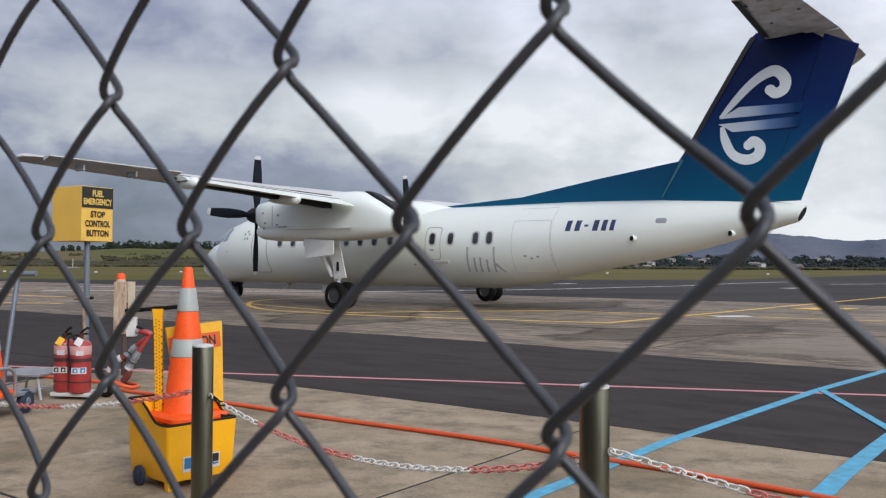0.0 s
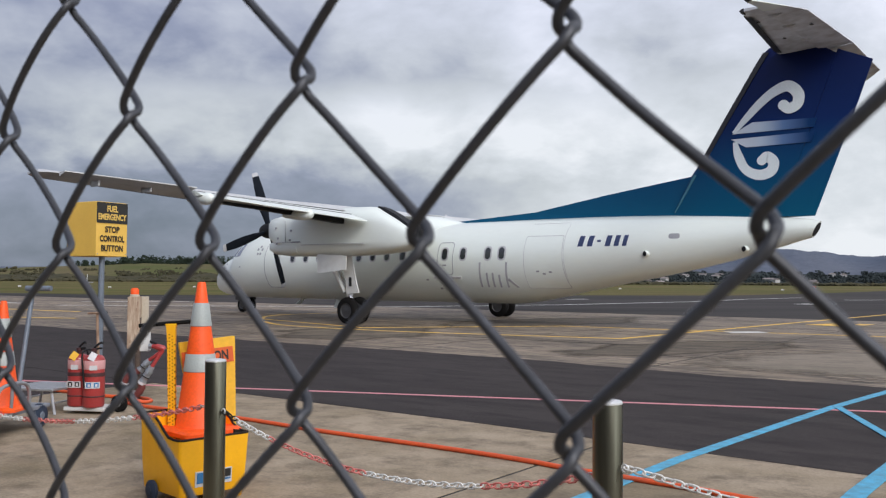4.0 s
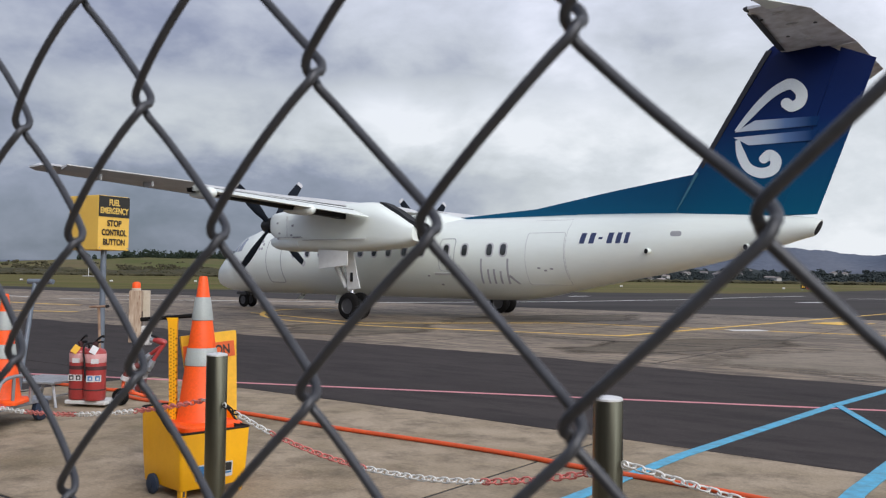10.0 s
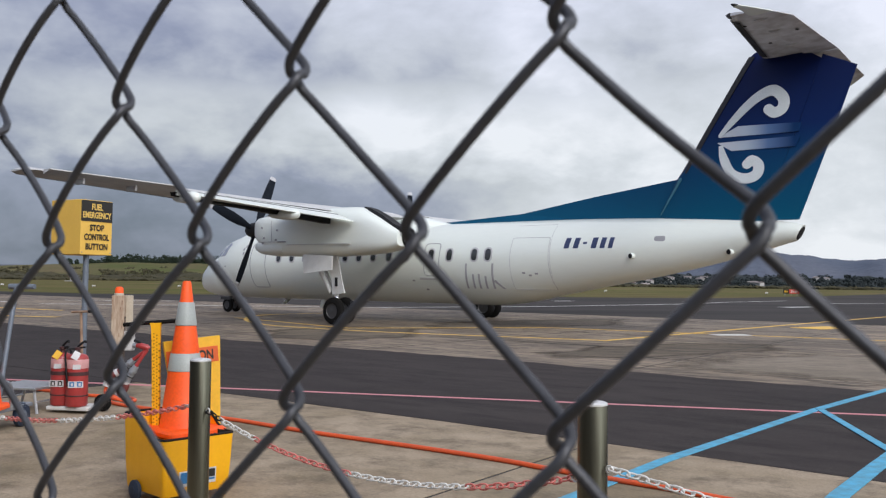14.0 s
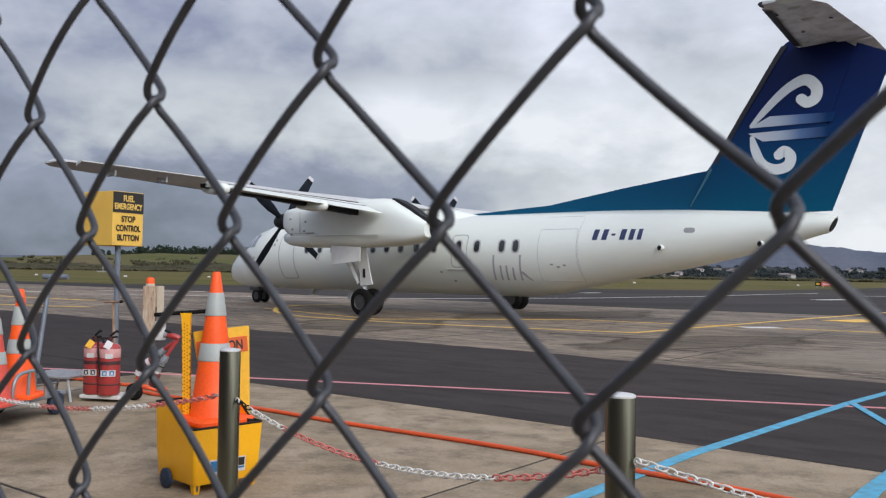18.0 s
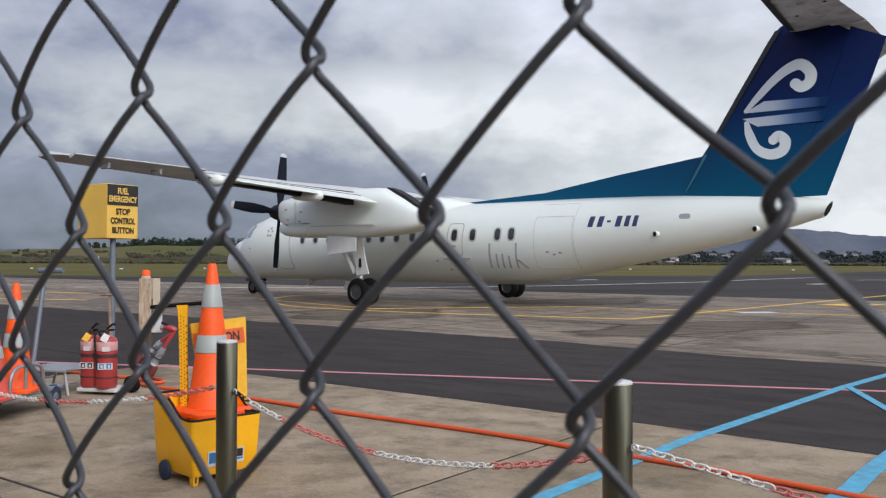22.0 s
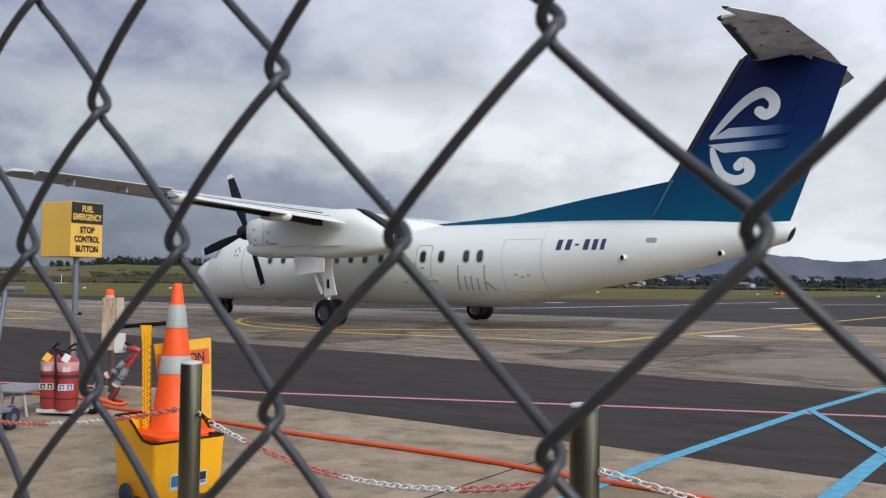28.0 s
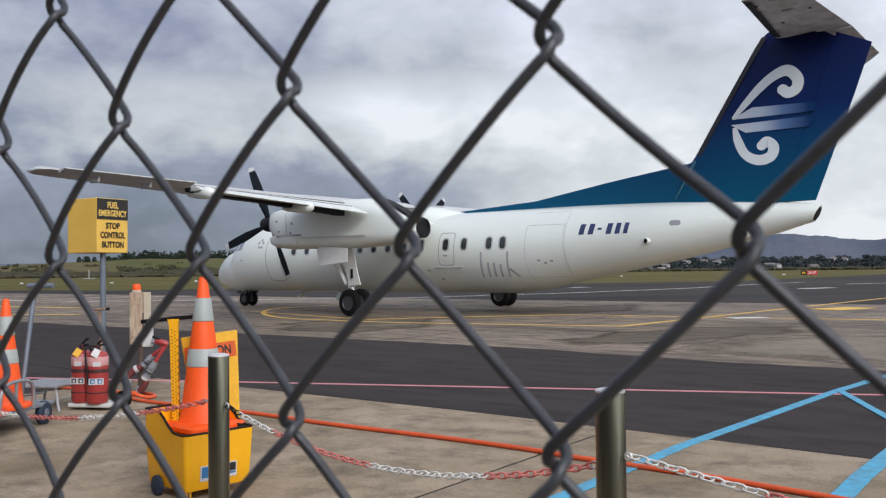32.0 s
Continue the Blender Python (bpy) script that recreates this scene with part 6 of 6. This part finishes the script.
def build_sign():
    t = thing("fuel_stop_sign", pose(-3.877, 9.36, 0, 0, 0, 60), "yellow box sign for the fuel emergency stop, on a grey pole", "sign")
    z0, z1 = 1.566, 2.155
    part("pole", tube([(0, 0, 0), (0, 0, z0 + 0.02)], 0.03, 14), M["pole_blue"], t, "blue-grey steel pole", smooth=60)
    part("clip", tube([(0, 0, 0.97), (0, 0, 0.985)], 0.034, 14), M["pole_blue"], t)
    # the lettered side looks along local -y; the near corner is its left end
    x0, x1, y0, y1 = -0.15, 0.25, -0.095, 0.395
    part("box", box(x0, x1, y0, y1, z0, z1, 0.006), M["sign_yellow"], t, "yellow painted sheet-metal box")
    h = z1 - z0
    part("black_panel", box(x0 + 0.003, x1 - 0.003, y0 - 0.006, y0 + 0.002, z1 - 0.39 * h, z1 - 0.006), M["letter"], t, "black panel")
    for text, f, width, mat in (("FUEL", 0.125, 0.145, "letter_yellow"), ("EMERGENCY", 0.275, 0.375, "letter_yellow"), ("STOP", 0.505, 0.19, "letter"), ("CONTROL", 0.675, 0.33, "letter"), ("BUTTON", 0.85, 0.29, "letter")):
        lettering("word", text, width * 0.96, 0.069, M[mat], t, pose((x0 + x1) / 2, y0 - 0.008, z1 - f * h, 90), "bold lettering")
    for x in (x0 + 0.02, x1 - 0.02):
        part("rivet", lathe([(0.006, -0.003), (0.006, 0.003)], 8, "Y"), M["galv"], t).matrix_basis = pose(x, y0 - 0.003, z0 + 0.025)


def build_extinguishers():
    for x, y, lab, turn in ((-3.745, 8.55, "red fire extinguisher with a yellow tag, on a low trolley", 0), (-3.57, 8.485, "red fire extinguisher with a white label, on a low trolley", 20)):
        t = thing("fire_extinguisher", pose(x, y, 0.07, 0, 0, turn), lab, "fire extinguisher", "fire extinguishers on the trolley")
        r, flip = 0.103, 1 if turn == 0 else -1
        part("cylinder", lathe([(0.02, 0.0), (r - 0.01, 0.004), (r, 0.02), (r, 0.455), (r * 0.95, 0.478), (r * 0.8, 0.497), (r * 0.5, 0.508), (0.03, 0.512)], 30), M["red_cyl"], t, smooth=50)
        part("label", lathe([(r + 0.001, 0.37), (r + 0.002, 0.372), (r + 0.002, 0.455), (r + 0.001, 0.457)], 30, caps=False), M["sticker_pink"], t, "pale label band", smooth=50)
        part("band", lathe([(r + 0.001, 0.30), (r + 0.004, 0.302), (r + 0.004, 0.335), (r + 0.001, 0.337)], 30, caps=False), M["strap"], t, "dark strap", smooth=50)
        part("sticker", box(-0.035, 0.035, -r - 0.006, -r + 0.02, 0.365, 0.41), M["sticker_white"], t, "white paper sticker")
        part("band", lathe([(r + 0.001, 0.10), (r + 0.003, 0.102), (r + 0.003, 0.112), (r + 0.001, 0.114)], 30, caps=False), M["strap"], t, "dark strap", smooth=50)
        for k in (-0.04, 0.028):
            part("pictogram", box(k - 0.034, k + 0.034, -r - 0.004, -r + 0.012, 0.19, 0.25), M["sticker_white"], t, "white and blue pictogram sticker")
            part("pictogram_mark", box(k - 0.022, k + 0.022, -r - 0.006, -r + 0.01, 0.2, 0.245), M["sticker_blue" if turn else "letter"], t)
            part("pictogram_mark", box(k - 0.008, k + 0.012, -r - 0.008, -r + 0.008, 0.207, 0.232), M["sticker_white"], t)
        part("valve", lathe([(0.022, 0.505), (0.022, 0.54), (0.03, 0.545), (0.03, 0.57), (0.01, 0.575)], 14), M["strap"], t, "dark valve head", smooth=50)
        part("lever", tube(spline([(-0.01, 0, 0.56), (0.02, -0.015, 0.595), (0.05, -0.03, 0.62), (0.07, -0.04, 0.63), (0.08, -0.045, 0.615)], 4), 0.011, 8), M["black"], t, "black squeeze lever")
        part("handle", tube(spline([(-0.015, 0, 0.555), (0.02, -0.012, 0.565), (0.06, -0.03, 0.572), (0.075, -0.035, 0.568)], 4), 0.009, 8), M["black"], t, "black carrying handle")
        part("hose", tube(spline([(0.0, 0, 0.55), (flip * 0.06, -0.03, 0.56), (flip * 0.105, -0.05, 0.52), (flip * 0.095, -0.07, 0.35), (flip * 0.08, -0.08, 0.2)], 5), 0.009, 8), M["black"], t, "black hose", smooth=60)
        part("tag", box(-0.032, 0.032, -0.003, 0.003, -0.04, 0.04), M["sign_board" if turn == 0 else "sticker_white"], t, "hanging paper tag").matrix_basis = pose(-0.01, -0.095, 0.497, -20, 30, 0)
    t = thing("extinguisher_trolley", pose(-3.60, 8.57, 0, 0, 0, -10), "low white trolley with a T-handle, under two extinguishers", "trolley")
    part("tray", box(-0.25, 0.19, -0.13, 0.15, 0.03, 0.069, 0.01), M["gear_white"], t, "white scuffed tray")
    part("handle", tube([(0.0, 0.1, 0.06), (-0.035, 0.08, 0.98)], 0.014, 10), M["rust_pale"], t, "rusty handle pole", smooth=60)
    part("handle_bar", tube([(-0.135, 0.08, 0.975), (0.06, 0.06, 0.985)], 0.012, 10), M["rust_pale"], t, smooth=60)
    part("handle_grip", tube([(0.06, 0.06, 0.985), (0.085, 0.058, 0.986)], 0.016, 10), M["black"], t, "black grip end", smooth=60)
    for x, r in ((0.215, 0.085), (-0.1, 0.045)):
        wl = part("wheel", lathe([(0.01, -0.03), (r * 0.85, -0.03), (r, -0.015), (r, 0.015), (r * 0.85, 0.03), (0.01, 0.03)], 22, "Y"), M["rubber"], t, "black rubber wheel", smooth=40)
        wl.matrix_basis = pose(x, 0.1, r)
        part("hub", lathe([(0.01, -0.034), (r * 0.4, -0.034), (r * 0.4, 0.034), (0.01, 0.034)], 16, "Y"), M["galv"], wl)


def build_fuel_post():
    t = thing("wooden_post", pose(-3.56, 9.5, 0, 0, 0, 8), "weathered timber post with an orange lamp and fuel fittings", "post")
    part("pole", tube([(0.04, 0, 0), (0.045, 0, 0.9)], 0.03, 12), M["rust"], t, "dark rusty steel pole", smooth=60)
    part("timber", box(-0.065, 0.065, -0.055, 0.055, 0.56, 1.13, 0.008), M["wood"], t, "peeling timber")
    for x, z, w, h in ((-0.055, 1.06, 0.016, 0.05), (0.045, 1.05, 0.014, 0.055), (-0.058, 0.9, 0.012, 0.07), (0.03, 0.98, 0.01, 0.05), (0.02, 0.7, 0.012, 0.045), (0.05, 0.82, 0.012, 0.09), (-0.03, 0.64, 0.02, 0.03)):
        part("flaked_paint", box(x - w / 2, x + w / 2, -0.059, -0.052, z - h / 2, z + h / 2, 0.002), M["rust_pale"], t, "brown patch of flaked paint")
    part("board", box(0.03, 0.135, 0.06, 0.085, 0.82, 1.13, 0.004), M["pale_board"], t, "pale board")
    part("box", box(0.055, 0.168, -0.02, 0.06, 0.53, 0.74, 0.008), M["gear_white"], t, "white switch box")
    part("lamp_base", lathe([(0.05, 1.128), (0.05, 1.15), (0.045, 1.155)], 18), M["pale_board"], t)
    part("lamp", lathe([(0.045, 1.155), (0.045, 1.205), (0.03, 1.222), (0.005, 1.226)], 18), M["orange"], t, "orange beacon lens", smooth=50)
    t = thing("hose_coupling", pose(-3.31, 9.42, 0, 0, 0, 0), "grey metal fuel couplings with red valves on a hose end", "coupling")
    # two ribbed couplings side by side, leaning to the same red elbow
    for (x0, z0), (x1, z1), y, r in (((-0.165, 0.324), (-0.058, 0.437), 0.03, 0.036), ((-0.115, 0.20), (-0.007, 0.374), -0.03, 0.038)):
        a, b = Vector((x0, y, z0)), Vector((x1, y, z1))
        rings, radii = [], []
        for k, f in enumerate((0, 0.04, 0.1, 0.22, 0.25, 0.36, 0.39, 0.52, 0.55, 0.68, 0.71, 0.86, 0.92, 1.0)):
            rings.append(a.lerp(b, f))
            radii.append(r * (0.8 if k in (0, 13) else (1.12 if k % 4 in (1, 2) else 0.9)))
        body = part("coupling", tube(rings, radii, 16), M["galv"], t, "grey ribbed coupling", smooth=30)
        part("clamp_ring", tube([a.lerp(b, 0.36), a.lerp(b, 0.41)], r * 1.2, 16), M["black"], body, "black clamp ring")
        m = a.lerp(b, 0.62)
        part("lug", box(m.x - 0.015, m.x + 0.018, y - r - 0.018, y - r + 0.008, m.z - 0.016, m.z + 0.016, 0.004), M["galv"], body)
        part("valve_arm", tube(spline([b, b.lerp(Vector((0.09, 0, 0.545)), 0.45), Vector((0.10, 0, 0.55))], 4), 0.021, 10), M["red_cyl"], body, "red valve arm", smooth=60)
    part("hose_tail", tube(spline([(-0.322, 0, 0.18), (-0.30, 0.005, 0.235), (-0.25, 0.015, 0.285), (-0.165, 0.03, 0.324)], 4), [0.034] * 13, 12), M["dark_red"], t, "dark red hose tail", smooth=60)
    part("collar", tube([(-0.332, 0, 0.155), (-0.314, 0, 0.198)], 0.043, 14), M["sticker_white"], t, "white collar", smooth=60)
    part("collar", tube([(-0.245, 0.015, 0.287), (-0.215, 0.02, 0.303)], 0.042, 14), M["sticker_white"], t, "white collar", smooth=60)
    part("collar", tube([(-0.122, -0.03, 0.188), (-0.108, -0.03, 0.212)], 0.045, 14), M["sticker_white"], t, "white collar", smooth=60)
    part("hose_tail", tube([(-0.115, -0.03, 0.195), (-0.112, -0.03, 0.15), (-0.14, -0.03, 0.10), (-0.18, -0.02, 0.06)], 0.038, 12), M["dark_red"], t, "dark red hose tail", smooth=60)
    part("foot", lathe([(0.03, 0.0), (0.034, 0.01), (0.034, 0.07), (0.026, 0.08), (0.026, 0.11), (0.01, 0.115)], 14), M["galv"], t, "grey coupling end").matrix_basis = pose(-0.20, -0.02, 0)
    part("valve", tube([(-0.02, 0, 0.592), (0.02, 0, 0.59), (0.03, 0, 0.588), (0.10, 0, 0.57), (0.115, 0, 0.555)], [0.022, 0.03, 0.036, 0.034, 0.026], 12), M["red_cyl"], t, "red valve body", smooth=50)
    part("knob", tube([(-0.055, 0, 0.594), (-0.02, 0, 0.592)], 0.028, 12), M["galv"], t, "grey valve knob", smooth=50)
    part("nozzle", tube([(-0.045, 0, 0.645), (0.0, 0, 0.635), (0.05, 0, 0.605)], 0.014, 10), M["black"], t, "black trigger", smooth=60)


def build_hose():
    t = thing("fuel_hose", pose(0, 0, 0), "thick orange hose lying along the concrete, coiled at the post", "hose")
    r = 0.0185
    line = [(3.6, 3.62), (2.6, 4.53), (1.95, 5.14), (1.5, 5.56), (1.12, 5.86), (0.78, 6.12), (0.45, 6.42), (-0.14, 6.85), (-1.15, 7.52), (-1.92, 8.10), (-2.5, 8.45), (-2.84, 8.66), (-3.15, 8.86), (-3.31, 8.97), (-3.44, 9.09), (-3.55, 9.25)]
    part("run", tube(spline([(x, y, r) for x, y in line] + [(-3.61, 9.36, 0.035), (-3.652, 9.42, 0.10), (-3.636, 9.42, 0.17)], 8), r, 12), M["hose"], t, smooth=60)
    loop = [(-4.7, 10.1, 0), (-4.2, 9.82, 0), (-3.92, 9.66, 0), (-3.78, 9.62, 0), (-3.64, 9.58, 0), (-3.5, 9.54, 0), (-3.37, 9.44, 0), (-3.29, 9.31, 0), (-3.32, 9.18, 0.005), (-3.42, 9.14, 0.034), (-3.52, 9.22, 0.036), (-3.56, 9.31, 0.036), (-3.51, 9.38, 0.02)]
    part("coil", tube(spline([(x, y, r + z) for x, y, z in loop], 5), r, 10), M["hose"], t, smooth=60)
    part("run", tube(spline([(-4.7, 10.1, r), (-5.96, 10.77, r), (-6.7, 11.2, r), (-8.5, 12.2, r)], 6), r, 10), M["hose"], t, smooth=60)


def build_stool():
    t = thing("step_platform", pose(-4.14, 8.72, 0, 0, 0, -14), "low aluminium step platform with splayed legs", "step")
    part("top", box(-0.28, 0.28, -0.27, 0.27, 0.225, 0.25, 0.006), M["aluminium"], t, "ribbed aluminium top")
    for k in range(7):
        part("rib", box(-0.27, 0.27, -0.22 + k * 0.07, -0.20 + k * 0.07, 0.249, 0.255), M["aluminium"], t)
    for x, dx in ((-0.23, -0.07), (0.23, 0.07)):
        for y in (-0.22, 0.22):
            part("leg", tube([(x, y, 0.23), (x + dx, y * 1.15, 0.0)], 0.014, 8), M["aluminium"], t)
        part("crossbar", tube([(x + dx * 0.5, -0.23, 0.11), (x + dx * 0.5, 0.23, 0.11)], 0.01, 8), M["aluminium"], t)


def build_cart():
    t = thing("platform_cart", pose(-4.04, 7.2, 0, 0, 0, 85), "grey steel platform cart carrying two traffic cones", "cart")
    part("deck", box(-0.78, 0.66, -0.30, 0.30, 0.165, 0.20, 0.008), M["cart_grey"], t, "grey steel deck")
    part("side_rail", tube(spline([(-0.16, -0.3, 0.18), (-0.15, -0.31, 0.36), (-0.05, -0.31, 0.43), (0.2, -0.31, 0.43), (0.3, -0.31, 0.36), (0.32, -0.3, 0.18)], 5), 0.016, 8), M["galv"], t, smooth=60)
    part("side_rail", tube([(0.06, -0.31, 0.43), (0.06, -0.3, 0.18)], 0.014, 8), M["galv"], t)
    part("handle", tube([(0.2, -0.25, 0.19), (0.46, -0.23, 1.23)], 0.02, 10), M["pole_blue"], t, "blue-grey handle upright", smooth=60)
    part("handle_bar", tube([(0.46, -0.165, 1.235), (0.46, -0.40, 1.235)], 0.024, 10), M["pole_blue"], t, smooth=60)
    for x, y in ((-0.5, -0.27), (0.53, -0.27), (-0.5, 0.27), (0.53, 0.27)):
        wl = part("wheel", lathe([(0.02, -0.03), (0.09, -0.03), (0.105, -0.018), (0.105, 0.018), (0.09, 0.03), (0.02, 0.03)], 24, "Y"), M["wheel_blue"], t, "dark blue-grey wheel", smooth=40)
        wl.matrix_basis = pose(x, y, 0.105)
        part("hub", lathe([(0.006, -0.036), (0.03, -0.036), (0.04, -0.026), (0.065, -0.028), (0.065, 0.028), (0.04, 0.026), (0.03, 0.036), (0.006, 0.036)], 18, "Y"), M["pole_blue"], wl, smooth=40)


def build_unseen_wall():
    """Unseen plain wall behind the viewer, added to close the place and block light."""
    wall = link_mesh("wall_terminal", box(-40, 40, -4.6, -4.3, -0.1, 4.6), M["unseen_wall"])
    wall.matrix_world = STRIP_POSE
    tagged(wall, "unseen plain dark brown wall, added to block light", "wall", kind="structure")


def build_near():
    build_bollards()
    chain = "red and white plastic barrier chain hanging between bollards"
    build_chain("barrier_chain", (-1.225, 4.537, 0.634), (0.493, 3.242, 0.602), 0.164, 19, 64, 8, chain, (0, 1, 2))
    build_chain("barrier_chain", (0.605, 3.158, 0.655), (4.094, 0.538, 0.65), 0.17, 19, 128, 5, chain)
    build_chain("barrier_chain", (-1.337, 4.621, 0.65), (-5.434, 7.688, 0.65), 0.285, 19, 152, 18, chain)
    m = build_bucket()
    build_cone("traffic_cone", pose(-1.612, 5.425, 0.372, 0, 0, 47), 0.935, 0.150, M["orange"], "bright orange traffic cone with two silver bands, standing in the bucket", ((0.378, 0.488), (0.658, 0.803)), 0.40)
    build_caution_board()
    build_sign()
    build_extinguishers()
    build_fuel_post()
    build_hose()
    build_stool()
    build_cart()
    build_cone("traffic_cone", pose(-3.85, 6.90, 0.2, 0, 0, 85), 0.785, 0.145, M["orange_old"], "faded red-orange traffic cone with silver bands, on the cart", ((0.33, 0.43), (0.57, 0.70)), 0.33)
    build_cone("traffic_cone", pose(-3.885, 7.36, 0.2, 0, 0, 95), 0.93, 0.15, M["orange"], "orange traffic cone with silver bands, on the cart", ((0.38, 0.5), (0.62, 0.78)), 0.36)


# turn of the propellers, in degrees from upright, seen from behind
STARBOARD = ((0, 80), (8, 74), (10, 94), (12, 58), (18, 94), (20, 58), (25, 87), (29, 82), (30, 65), (32, 70))  # how far the other propeller is ahead
PHASES = ((0, 1), (1, -21), (2, 39), (3, 8), (6, 15), (7, -9), (8, -21), (9, 43), (10, 40), (11, 5), (12, -20), (13, 45), (14, 22), (17, 41), (18, 37), (19, -2), (20, -27), (21, 37), (22, 5), (23, -8), (24, -19), (25, 43), (26, 23), (29, 44), (30, 12), (31, -7), (32, -24))


def motions(props):
    rows = []
    total, last = 0.0, PHASES[0][1]
    marks = [(0.0, last)]
    for (t0, a0), (t1, a1) in zip(PHASES, PHASES[1:]):
        turn = 247.0 * (t1 - t0)
        total = marks[-1][1] + turn + (a1 - a0 - turn + 45) % 90 - 45
        marks.append((t1, total))
    for i in range(321):
        t = i / 10
        a = float(np.interp(t, [m[0] for m in marks], [m[1] for m in marks]))
        rows.append((t, a))
    ahead = [float(np.interp(t, [m[0] for m in STARBOARD], [m[1] for m in STARBOARD])) for t, _ in rows]
    for prop, side in zip(props, (-1, 1)):
        walk(prop, [(t, pose(7.95, side * 3.94, 2.96, -(a + (extra if side > 0 else 0)) % 360)) for (t, a), extra in zip(rows, ahead)])


# dark brown for the added wall behind the viewer, which is never in view
M["unseen_wall"] = material("unseen_wall_paint", (0.09, 0.08, 0.07), 0.8, scale=1.5, fine=20)
M["rust"] = material("dark_rust", (0.11, 0.075, 0.055), 0.8, dark=(0.06, 0.045, 0.04), scale=12, amount=0.8, fine=80)
M["rust_pale"] = material("pale_rust", (0.36, 0.25, 0.17), 0.8, dark=(0.2, 0.11, 0.07), scale=12, amount=0.8, fine=80)
M["lever_hole"] = material("lever_hole", (0.42, 0.19, 0.012), 0.8, bump=0)
M["sticker_pink"] = material("pink_label", (0.66, 0.34, 0.33), 0.5, scale=8, bump=0)
M["dark_red"] = material("dark_red_rubber", (0.17, 0.035, 0.03), 0.6, dark=(0.09, 0.025, 0.022), scale=14, amount=0.7, fine=60)
M["strap"] = material("dark_strap", (0.06, 0.02, 0.02), 0.6, bump=0.05)

build_ground()
build_markings()
build_distance()
aeroplane, PROPELLERS = build_airliner()
build_near()
build_fence()
build_unseen_wall()
motions(PROPELLERS)
